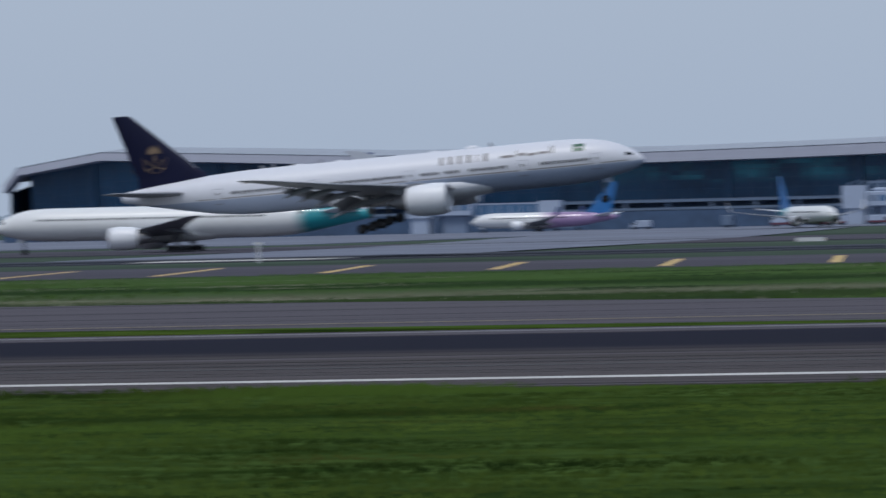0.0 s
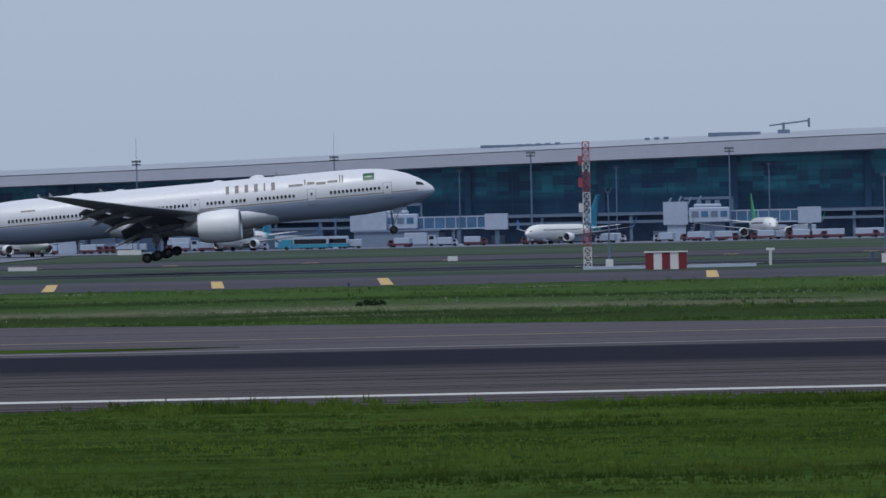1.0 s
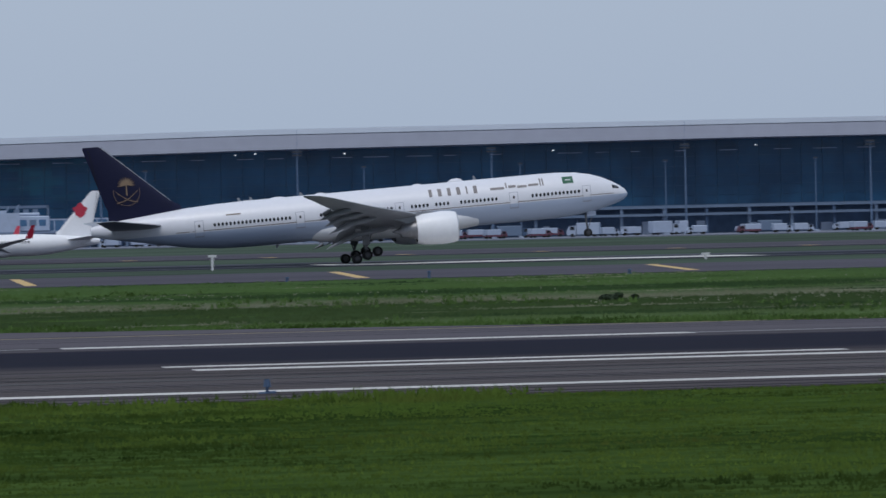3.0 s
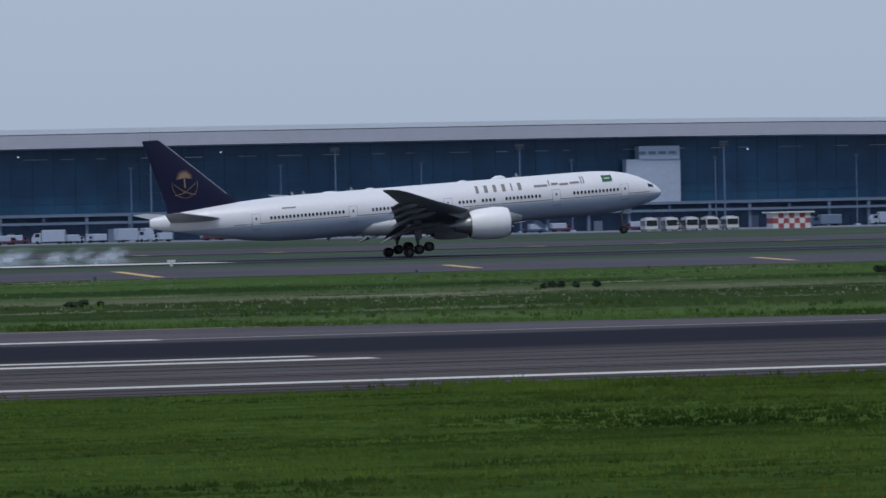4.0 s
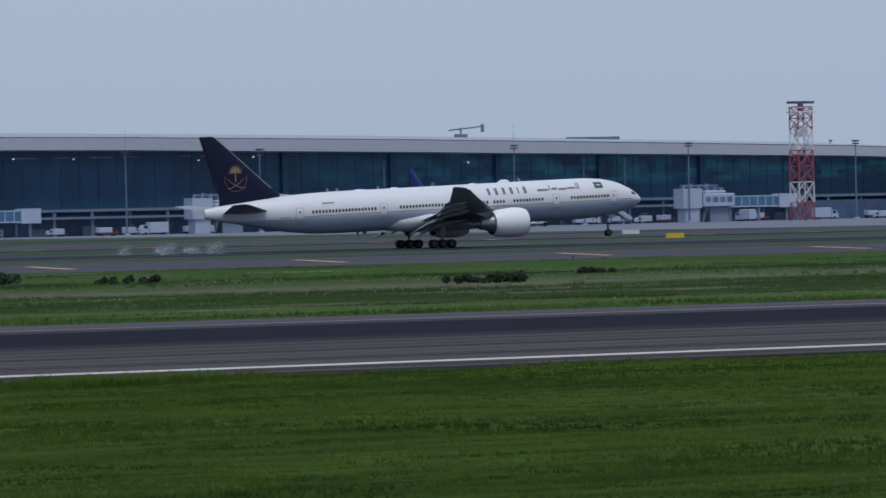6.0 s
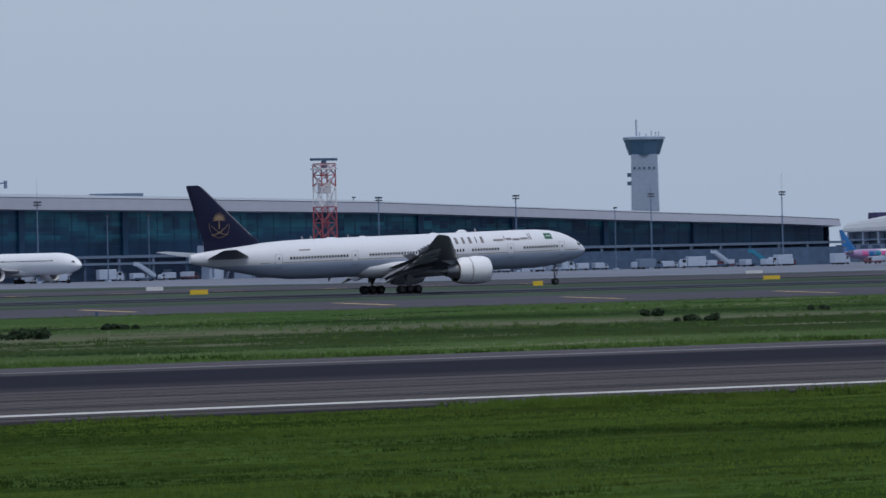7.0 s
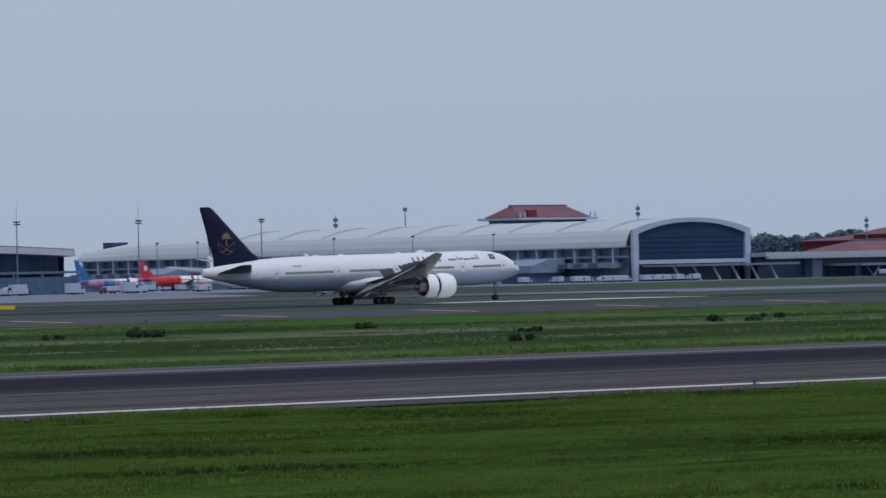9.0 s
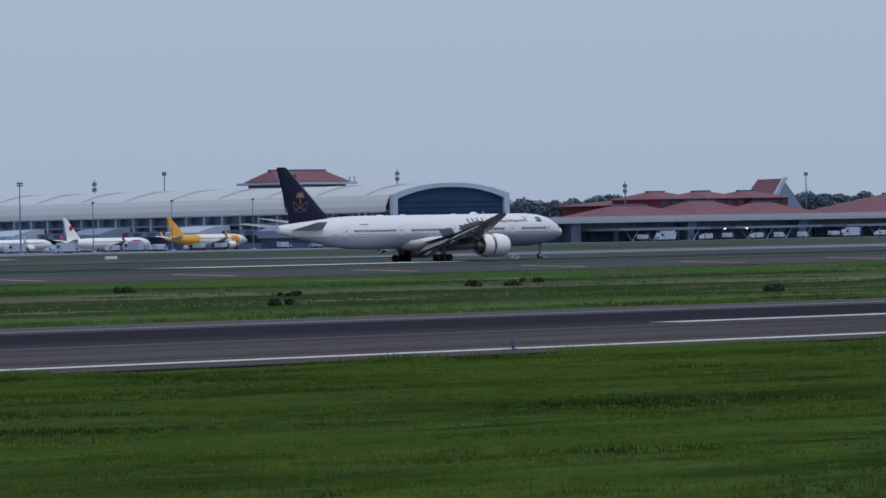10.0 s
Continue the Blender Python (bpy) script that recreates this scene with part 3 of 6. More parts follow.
def fuselage_mesh(s, seg=32, cut=None):
    bm = B()
    fine = []
    for a, b in zip(s.stations, s.stations[1:]):
        steps = max(1, int((b[0] - a[0]) / (s.r * 1.2)))
        fine += [[u + (v - u) * i / steps for u, v in zip(a, b)] for i in range(steps)]
    fine.append(s.stations[-1])
    loft(bm, [[Vector((s.x(d), q * w * math.sin(2 * math.pi * k / seg), s.zc + zo + q * math.cos(2 * math.pi * k / seg))) for k in range(seg)] for d, zo, q, w in fine])
    return bm


def wing_mesh(s, side, flex):
    bm = B()
    half = s.span / 2
    rows = []
    for y, back, chord, lift, th in ((0.6 * s.r, 0.0, s.chord * 1.06, 0, .13), (s.r, .03, s.chord, .0, .13), (half * .32, .225, s.chord * .66, .25, .115), (half * .62, .50, s.chord * .40, .55, .105), (half * .90, .755, s.chord * .22, .88, .10), (half * .97, .83, s.chord * .16, .96, .09), (half, .90, s.chord * .05, 1.0, .08)):
        le = s.x(s.wing_d + back * half * .78)
        z = s.zc - .62 * s.r + flex * lift
        rows.append([Vector((x, side * y, z + dz)) for x, dz in aerofoil(le, chord, th)])
    return loft(bm, rows)


def plate_mesh(rows, vertical=False):
    """A tail surface: rows of (out, le_x, chord, other, thick)."""
    bm = B()
    rings = []
    for out, le, chord, other, th in rows:
        if vertical:
            rings.append([Vector((x, dz, out)) for x, dz in [(x, d if i < 10 else d / .75) for i, (x, d) in enumerate(aerofoil(le, chord, th))]])
        else:
            rings.append([Vector((x, out, other + dz)) for x, dz in aerofoil(le, chord, th)])
    return loft(bm, rings)


def wheel_meshes(r, w):
    """Tyre and hub meshes of a wheel that rolls about y."""
    out = []
    for name, prof, m in (("tyre", ((-w, .62 * r), (-w, .88 * r), (-.75 * w, .98 * r), (0, r), (.75 * w, .98 * r), (w, .88 * r), (w, .62 * r)), TYRE), ("rim", ((-.8 * w, .05 * r), (-.85 * w, .35 * r), (-.7 * w, .62 * r), (.7 * w, .62 * r), (.85 * w, .35 * r), (.8 * w, .05 * r)), RIM)):
        bm = B()
        spin(bm, prof, seg=20)
        bmesh.ops.rotate(bm, verts=bm.verts, matrix=Matrix.Rotation(radians(90), 3, "Z"))
        bmesh.ops.recalc_face_normals(bm, faces=bm.faces)
        me = bpy.data.meshes.new(name)
        bm.to_mesh(me)
        bm.free()
        me.materials.append(m)
        me.shade_smooth()
        out.append(me)
    return out


def airliner(s, label, at, body, fin, tailplane=WHITE, nacelle=WHITE, flex=3.0, winglet=None, detail=False, gears=3):
    """An airliner with its parts; its base point is on the ground between the main wheels."""
    ob = thing("airliner", label, "airplane", at)
    parts = {}
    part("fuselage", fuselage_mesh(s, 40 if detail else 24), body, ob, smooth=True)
    half = s.span / 2
    # belly fairing
    bm = B()
    fx = s.x(s.wing_d + s.chord * .45)
    loft(bm, [[Vector((fx + u * s.chord * .95, (1.0 if detail else .86) * s.r * k * math.sin(a), s.zc - .55 * s.r + .62 * s.r * k * math.cos(a))) for a in [2 * math.pi * i / 20 for i in range(20)]] for u, k in ((.95, .35), (.8, .75), (.5, .97), (0, 1.05), (-.5, 1.02), (-.9, .85), (-1.25, .4))])
    part("belly_fairing", bm, WHITE if detail else body, ob, smooth=True)
    for side in (-1, 1):
        w = part("wing", wing_mesh(s, side, flex), WING, ob, smooth=True)
        # flaps, drooped behind the trailing edge
        for i, (f0, f1) in enumerate(((s.r * 1.08 / half, .30), (.36, .70))):
            bm = B()
            rings = []
            for f in (f0, f1):
                back = lerp(f, [(s.r / half, .03), (.32, .225), (.62, .50), (.90, .755)])
                ch = lerp(f, [(s.r / half, s.chord), (.32, s.chord * .66), (.62, s.chord * .40), (.9, s.chord * .22)])
                z = s.zc - .62 * s.r + flex * lerp(f, [(s.r / half, 0), (.32, .25), (.62, .55), (.9, .88)])
                te = s.x(s.wing_d + back * half * .78) - ch
                c = ch * .26
                rings.append([Vector((te + c * .30 - c * dx, side * f * half, z - .05 * ch - c * (.42 * dx) + dz)) for dx, dz in ((0, 0), (.3, .10 * c), (1, 0), (.5, -.05 * c))])
            loft(bm, rings)
            if detail:
                part("flap", bm, WING_D, ob, "drooped grey landing flap")
            else:
                bm.free()
        # flap track fairings
        for f in ((.2, .42, .55, .66) if detail else (.45,)):
            back = lerp(f, [(s.r / half, .03), (.32, .225), (.62, .50), (.90, .755)])
            ch = lerp(f, [(s.r / half, s.chord), (.32, s.chord * .66), (.62, s.chord * .40), (.9, s.chord * .22)])
            z = s.zc - .62 * s.r + flex * lerp(f, [(s.r / half, 0), (.32, .25), (.62, .55), (.9, .88)])
            xx = s.x(s.wing_d + back * half * .78)
            bm = B()
            loft(bm, [[Vector((xx - ch * u, side * f * half + .11 * s.r * q * math.sin(a), z - .07 * ch - v * ch + .12 * s.r * q * math.cos(a))) for a in [2 * math.pi * i / 8 for i in range(8)]] for u, v, q in ((.45, 0, .2), (.6, .02, 1), (.9, .05, 1), (1.15, .14, .7), (1.3, .2, .1))])
            part("flap_track_fairing", bm, WING_D, ob, smooth=True)
        if winglet:
            bm = B()
            le = s.x(s.wing_d + .86 * half * .78)
            z = s.zc - .62 * s.r + flex
            loft(bm, [[Vector((x, side * (half * .97 + q * .7), z + q * 2.3 + 0)) + Vector((0, side * d, 0)) for x, d in aerofoil(le - 1.1 * q, 1.3 - .7 * q, .06)] for q in (0, .5, 1)])
            part("winglet", bm, winglet, ob, smooth=True)
        # tailplane
        L = s.length
        zt = s.zc + (.21 if detail else .38) * s.r
        part("tailplane", plate_mesh(((side * .25 * s.r, s.x(L - 3.3 * s.r), 2.45 * s.r, zt, .10), (side * 3.45 * s.r * .98, s.x(L - .75 * s.r), .78 * s.r, zt + .42 * s.r, .09), (side * 3.45 * s.r, s.x(L - .55 * s.r), .5 * s.r, zt + .43 * s.r, .05))), tailplane, ob, smooth=True)
        # engine: cowl, metal lip, fan, sliding sleeve, core
        R, EL = s.eng_r, s.eng_len
        c = (0, side * s.eng_y, s.eng_z)
        xi = s.x(s.wing_d) + EL * .62 - (s.eng_y - s.r) * .35
        bm = B()
        spin(bm, ((xi - .12 * R, .90 * R), (xi - .5 * R, .86 * R), (xi - .9 * R, .86 * R)), centre=c)
        spin(bm, ((xi - .06 * R, .97 * R), (xi - .35 * R, 1.05 * R), (xi - .9 * R, 1.09 * R), (xi - 1.75 * R, 1.06 * R), (xi - 1.80 * R, .95 * R)), centre=c)
        eng = part("engine_cowl", bm, nacelle, ob, smooth=True)
        bm = B()
        spin(bm, ((xi - .12 * R, .90 * R), (xi - .02 * R, .925 * R), (xi, .95 * R), (xi - .06 * R, .975 * R)), centre=c)
        part("intake_lip", bm, METAL, eng, "bright metal intake lip", smooth=True)
        bm = B()
        spin(bm, ((xi - .15 * R, .02), (xi - .45 * R, .22 * R), (xi - .75 * R, .3 * R), (xi - .8 * R, .87 * R)), centre=c)
        part("fan", bm, DARKMETAL, eng, "dark fan with spinner", smooth=True)
        bm = B()
        spin(bm, ((xi - 1.70 * R, .84 * R), (xi - 2.5 * R, .82 * R), (xi - 2.7 * R, .80 * R)), centre=c)
        part("duct", bm, GAP, eng, "black fan duct behind the cowl", smooth=True)
        bm = B()
        spin(bm, ((1.0 * R, .90 * R), (1.0 * R, 1.06 * R), (.5 * R, 1.02 * R), (0, .88 * R), (.02 * R, .84 * R)))
        parts.setdefault("sleeve", []).append(part("reverser_sleeve", bm, nacelle, ob, "sliding thrust reverser sleeve of the engine", pose(xi - 2.75 * R, c[1], c[2]), smooth=True))
        bm = B()
        spin(bm, ((xi - 2.4 * R, .72 * R), (xi - 3.2 * R, .52 * R), (xi - 3.75 * R, .40 * R), (xi - 3.7 * R, .25 * R), (xi - 4.3 * R, .05 * R)), centre=c)
        part("core_nozzle", bm, NOZZLE, eng, "heat-stained metal core exhaust nozzle", smooth=True)
        bm = B()
        zw = s.zc - .62 * s.r + flex * .25
        extrude_poly(bm, [(xi - .9 * R, s.eng_z + R), (xi - 2.0 * R, zw + .25), (xi - 4.2 * R, zw + .1), (xi - 4.4 * R, zw - .3), (xi - 3.2 * R, s.eng_z + .45 * R), (xi - 2.2 * R, s.eng_z + .8 * R)], c[1] - .16 * R, c[1] + .16 * R)
        part("pylon", bm, WING, eng)
    # fin with a small dorsal fillet
    L, zr = s.length, s.zc + .96 * s.r
    H = s.fin_top - zr
    ftip = s.x(L - .72 * s.r)
    part("fin", plate_mesh(((zr - .5 * s.r, s.x(L - 4.1 * s.r), 3.3 * s.r, 0, .09), (zr + .04 * H, s.x(L - 3.95 * s.r), 3.15 * s.r, 0, .09), (zr + .12 * H, s.x(L - 3.55 * s.r), 2.85 * s.r, 0, .09), (zr + .97 * H, ftip + .08 * s.r, .86 * s.r, 0, .08), (zr + H, ftip - .12 * s.r, .64 * s.r, 0, .05)), True), fin, ob, smooth=True)
    bm = B()
    extrude_poly(bm, [(s.x(L - .62 * s.r), zr + .10 * H), (s.x(L - .60 * s.r), zr + .11 * H), (ftip - .53 * s.r, zr + .96 * H), (ftip - .55 * s.r, zr + .96 * H)], -.13, .13)
    part("rudder_joint", bm, GAP, ob)
    bm = B()
    extrude_poly(bm, [(s.x(L - 3.55 * s.r) + .05, zr + .12 * H), (s.x(L - 3.55 * s.r) - .30, zr + .12 * H), (ftip + .08 * s.r - .30, zr + .97 * H), (ftip + .08 * s.r + .05, zr + .97 * H)], -.07, .07)
    part("fin_leading_edge", bm, METAL if detail else fin, ob, "bright metal fin leading edge" if detail else "")
    # cockpit windows
    for side in (-1, 1):
        for k, (d0, d1, za, zb) in enumerate(((.43, .575, .06, .20), (.585, .75, .075, .25))):
            ring = []
            for d, z in ((d0, za), (d1, za + .02), (d1, zb), (d0 + .05 * (1 - k), zb - .05)):
                y, _ = s.skin(d * s.r, s.zc + z * s.r, side)
                ring.append(Vector((s.x(d * s.r) + .03, y * 1.012, s.zc + z * s.r + .02)))
            bm = B()
            a = [bm.verts.new(p) for p in ring]
            b = [bm.verts.new(p - Vector((.05, side * .12, .05))) for p in ring]
            bm.faces.new(a)
            bm.faces.new(b[::-1])
            for i in range(4):
                bm.faces.new((a[i], a[(i + 1) % 4], b[(i + 1) % 4], b[i]))
            part("cockpit_window", bm, GLASS_D, ob, "dark cockpit window")
    # landing gear
    tyre, rim = wheel_meshes(s.wheel_r, .27 * s.wheel_r * (1 if detail else 1.1))
    n_tyre, n_rim = wheel_meshes(s.wheel_r * .82, .24 * s.wheel_r)
    for side in (-1, 1):
        bm = B()
        zt = s.zc - .55 * s.r
        rod(bm, (0, side * s.track, s.wheel_r), (-.1, side * s.track, zt + .3), .17 * s.wheel_r + .05, .22 * s.wheel_r + .05, 10)
        rod(bm, (.1, side * s.track, s.wheel_r * 1.6), (1.9 * s.wheel_r + .3, side * s.track * .8, zt + .2), .10 * s.wheel_r + .02)
        rod(bm, (0, side * s.track, s.wheel_r * 1.8), (-.2, side * s.track * .45, zt + .1), .10 * s.wheel_r + .02)
        box(bm, -.75 * s.wheel_r, .75 * s.wheel_r, side * (s.track + .45 * s.wheel_r), side * (s.track + .53 * s.wheel_r), s.wheel_r * 2.0, zt + .2)
        part("gear_leg", bm, GEARGREY, ob)
        bm = B()
        n = gears
        sp = 1.12 * 2 * s.wheel_r
        ext = sp * (n - 1) / 2
        rod(bm, (-ext - .05, 0, 0), (ext + .05, 0, 0), .2 * s.wheel_r)
        rod(bm, (0, 0, 0), (0, 0, 2.2 * s.wheel_r), .13 * s.wheel_r)
        for i in range(n):
            rod(bm, (-ext + i * sp, -.75 * s.wheel_r, 0), (-ext + i * sp, .75 * s.wheel_r, 0), .13 * s.wheel_r)
        bog = part("bogie", bm, DARKMETAL, ob, at=pose(0, side * s.track, s.wheel_r))
        parts.setdefault("bogie", []).append(bog)
        for i in range(n):
            for q in (-1, 1):
                same("tyre", tyre, bog, pose(-ext + i * sp, q * .55 * s.wheel_r, 0))
                same("rim", rim, bog, pose(-ext + i * sp, q * .55 * s.wheel_r, 0))
    bm = B()
    xn, rn = s.x(s.nose_gear), s.wheel_r * .82
    zb = s.zc - .9 * s.r
    rod(bm, (xn, 0, rn), (xn - .15, 0, zb + .3), .14 * rn + .05, .17 * rn + .05, 10)
    rod(bm, (xn, 0, rn * 1.8), (xn + 1.6 * rn, 0, zb + .2), .08 * rn + .02)
    rod(bm, (xn, -.45 * rn, rn), (xn, .45 * rn, rn), .14 * rn)
    leg = part("nose_gear", bm, GEARGREY, ob)
    parts["nose_gear"] = leg
    for q in (-1, 1):
        same("tyre", n_tyre, leg, pose(xn, q * .42 * rn, rn))
        same("rim", n_rim, leg, pose(xn, q * .42 * rn, rn))
    for q in (-1, 1):
        bm = B()
        box(bm, xn + .2 * rn, xn + 2.3 * rn, q * .62 * rn - .03, q * .62 * rn + .03, zb - .75 * rn, zb + .25)
        part("gear_door", bm, body, ob)
    if not detail:
        # one row of cabin windows a side
        for side in (-1, 1):
            bm = B()
            d = s.r * 3.0
            while d < s.length - 6.4 * s.r:
                y, tilt = s.skin(d, s.zc + .28 * s.r, side)
                box(bm, -.13, .13, -.02, .02, -.19, .19, pose(s.x(d), y, s.zc + .28 * s.r, side * tilt))
                d += .52
            tagged(part("cabin_glazing", bm, GLASS_D, ob), kind="stuff")
    return ob, parts


W777 = Shape(73.1, 3.1, 5.55, 37.1, 64.8, 17.6, 2.02, 9.7, 2.75, 3.45, 25.2, 13.2, .66, 5.5, 5.9)
W737 = Shape(38.0, 1.95, 3.05, 17.6, 34.3, 12.4, 1.05, 4.85, 1.75, 4.2, 13.2, 7.2, .52, 2.9, 3.2)
W739 = Shape(41.0, 1.95, 3.05, 19.4, 34.3, 12.4, 1.05, 4.85, 1.75, 4.2, 15.0, 7.2, .52, 2.9, 3.2)
W320 = Shape(37.4, 2.0, 3.6, 17.7, 34.1, 11.9, 1.10, 5.75, 1.95, 4.4, 12.6, 6.6, .56, 3.8, 5.0)


def patch(s, name, d0, d1, z0, z1, material, parent, label="", side=-1, lift=.02, steps=1):
    """A painted patch that lies on the fuselage skin, as a thin plate."""
    bm = B()
    n = max(steps, int(abs(d1 - d0) / 3.0))
    k = max(1, int((z1 - z0) / .16))
    rings = [[(d0 + (d1 - d0) * i / n, z0 + (z1 - z0) * j / k) for j in range(k + 1)] for i in range(n + 1)]
    for off in (lift, lift - .03):
        vs = [[bm.verts.new((s.x(d), s.skin(d, z, side)[0] + side * off * math.cos(radians(s.skin(d, z, side)[1])), z + off * math.sin(radians(s.skin(d, z, side)[1])))) for d, z in r] for r in rings]
        for i in range(n):
            for j in range(k):
                bm.faces.new((vs[i][j], vs[i + 1][j], vs[i + 1][j + 1], vs[i][j + 1]))
    ob = part(name, bm, material, parent, label)
    return ob


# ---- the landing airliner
# tailplane takes wing grey: its shade is put into the colour
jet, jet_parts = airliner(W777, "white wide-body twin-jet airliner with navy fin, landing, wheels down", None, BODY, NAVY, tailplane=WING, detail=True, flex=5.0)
S = W777
for side in (-1, 1):
    bm = B()
    box(bm, -.16, .16, -.03, .03, -.235, .235)
    bmesh.ops.bevel(bm, geom=[e for e in bm.edges if abs(e.verts[0].co.y - e.verts[1].co.y) > .01], offset=.08, segments=2, affect="EDGES")
    bm_me = bpy.data.meshes.new("window")
    bm.to_mesh(bm_me)
    bm.free()
    bm_me.materials.append(GLASS_D)
    for d0, d1 in ((7.2, 13.6), (18.6, 23.8), (25.2, 26.9), (28.0, 30.6), (32.9, 42.6), (46.7, 57.3)):
        n = int((d1 - d0) / .533)
        for i in range(n + 1):
            d, z = d0 + i * .533, S.zc + .09 * S.r
            y, tilt = S.skin(d, z, side)
            same("window", bm_me, jet, pose(S.x(d), y, z, side * tilt))
    # doors: recessed outline, sill and small window
    for d in (6.1, 16.2, 31.8, 45.3, 58.9):
        z0, z1 = S.zc - .32 * S.r, S.zc + .30 * S.r
        door = patch(S, "door", d - .52, d + .52, z0, z1, BODY, jet, "white cabin door with a grey outline", side, .03)
        for a, b, c, e in ((d - .60, d - .54, z0, z1), (d + .54, d + .60, z0, z1), (d - .6, d + .6, z1, z1 + .06), (d - .62, d + .62, z0 - .22, z0 - .05)):
            patch(S, "door_seam", a, b, c, e, FASCIA, door, "", side, .02)
        patch(S, "door_window", d - .12, d + .12, S.zc + .04 * S.r, S.zc + .15 * S.r, GLASS_D, door, "", side, .045)
    patch(S, "stripe", 2.2, 62.0, S.zc - .135 * S.r, S.zc - .105 * S.r, LINEMAT, jet, "thin grey-gold line along the fuselage", side, .022, 40)
    # name: Latin and Arabic lettering stand as plain dark blocks
    x = 27.6
    for w in (.42, .50, .46, .50, .20, .50):
        patch(S, "title_bar", x, x - w, S.zc + .42 * S.r, S.zc + .42 * S.r + 1.0, TITLE, jet, "dark painted title bar", side, .03)
        x -= w + .80
    x = 19.2
    for w, lo, hi in ((1.9, 0, .30), (.18, .1, .80), (1.0, .1, .42), (1.3, 0, .30), (1.4, .1, .38), (.16, 0, 1.0), (.16, 0, 1.0)):
        patch(S, "title_bar", x, x - w, S.zc + .48 * S.r + lo, S.zc + .48 * S.r + hi, TITLE, jet, "dark painted title bar", side, .03)
        x -= w + .20
    patch(S, "flag", 7.75, 9.25, S.zc + .48 * S.r, S.zc + .48 * S.r + .9, FLAG, jet, "green painted flag", side, .024)
    patch(S, "flag_bar", 8.1, 8.9, S.zc + .48 * S.r + .4, S.zc + .48 * S.r + .53, SIGN_W, jet, "white bar on the flag", side, .034)
    patch(S, "tail_code_bar", 53.2, 55.2, S.zc + .44 * S.r, S.zc + .50 * S.r, LINEMAT, jet, "small grey painted bar", side, .02)
    # emblem on the fin: palm fan over crossed blades in a ring, plain gold shapes
    fy = side * .34
    cx, cz = S.x(67.9), 12.0
    for k in range(-5, 6):
        a = radians(90 + k * 19)
        bm = B()
        p = Vector((cx, 0, cz + .2))
        tip = p + Vector((math.cos(a) * 1.25, 0, math.sin(a) * 1.15))
        n = Vector((-math.sin(a), 0, math.cos(a)))
        mid = (p + tip) / 2
        extrude_poly(bm, [(p.x, p.z), ((mid + n * .10).x, (mid + n * .10).z), (tip.x, tip.z), ((mid - n * .10).x, (mid - n * .10).z)], fy - .02, fy + .02)
        part("palm_leaf", bm, GOLD, jet, "gold painted palm leaf shape")
    bm = B()
    extrude_poly(bm, [(cx - .10, cz - 1.2), (cx + .10, cz - 1.2), (cx + .07, cz + .3), (cx - .07, cz + .3)], fy - .02, fy + .02)
    part("palm_stem", bm, GOLD, jet, "gold painted palm stem shape")
    for q in (-1, 1):
        bm = B()
        pts = [(cx + q * (-1.45 + 2.9 * u), cz - 1.45 - .75 + 1.5 * u - .35 * math.sin(math.pi * u)) for u in [i / 8 for i in range(9)]]
        extrude_poly(bm, pts + [(a, b + .10) for a, b in pts[::-1]], fy - .02, fy + .02)
        part("crossed_blade", bm, GOLD, jet, "gold painted crossed blade shape")
    bm = B()
    arc = [radians(a) for a in range(165, 376, 15)]
    extrude_poly(bm, [(cx + 1.8 * math.cos(a), cz - .8 + 1.8 * math.sin(a)) for a in arc] + [(cx + 1.755 * math.cos(a), cz - .8 + 1.755 * math.sin(a)) for a in arc[::-1]], fy - .02, fy + .02)
    part("emblem_ring", bm, GOLD, jet, "thin gold painted ring")
    # spoilers, hinged on the upper wing
    half = S.span / 2
    for f0, f1 in ((.14, .20), (.205, .265), (.37, .44), (.445, .515), (.52, .59), (.595, .66)):
        fm = (f0 + f1) / 2
        back = lerp(fm, [(S.r / half, .03), (.32, .225), (.62, .50), (.90, .755)])
        ch = lerp(fm, [(S.r / half, S.chord), (.32, S.chord * .66), (.62, S.chord * .40), (.9, S.chord * .22)])
        z = S.zc - .62 * S.r + 5.0 * lerp(fm, [(S.r / half, 0), (.32, .25), (.62, .55), (.9, .88)])
        hx = S.x(S.wing_d + back * half * .78) - ch * .72
        bm = B()
        box(bm, -ch * .17, 0, -(f1 - f0) * half * .48, (f1 - f0) * half * .48, -.03, .03)
        jet_parts.setdefault("spoiler", []).append((part("spoiler", bm, WING, jet, "grey wing spoiler panel"), (hx, side * fm * half, z + .035 * ch)))
# roof domes, blade antennas, lights
for d, ln, h in ((23.5, 2.2, .42), (28.8, 1.6, .16), (42.0, 1.6, .16), (47.8, 2.4, .14)):
    bm = B()
    top = S.zc + S.r
    loft(bm, [[Vector((S.x(d) + u * ln / 2, .5 * k * math.sin(a), top - .15 + (h + .15) * k * math.cos(a))) for a in [2 * math.pi * i / 12 for i in range(12)]] for u, k in ((1, .15), (.8, .7), (.3, 1), (-.4, .95), (-.85, .5), (-1, .15))])
    part("antenna_dome", bm, BODY, jet, smooth=True)
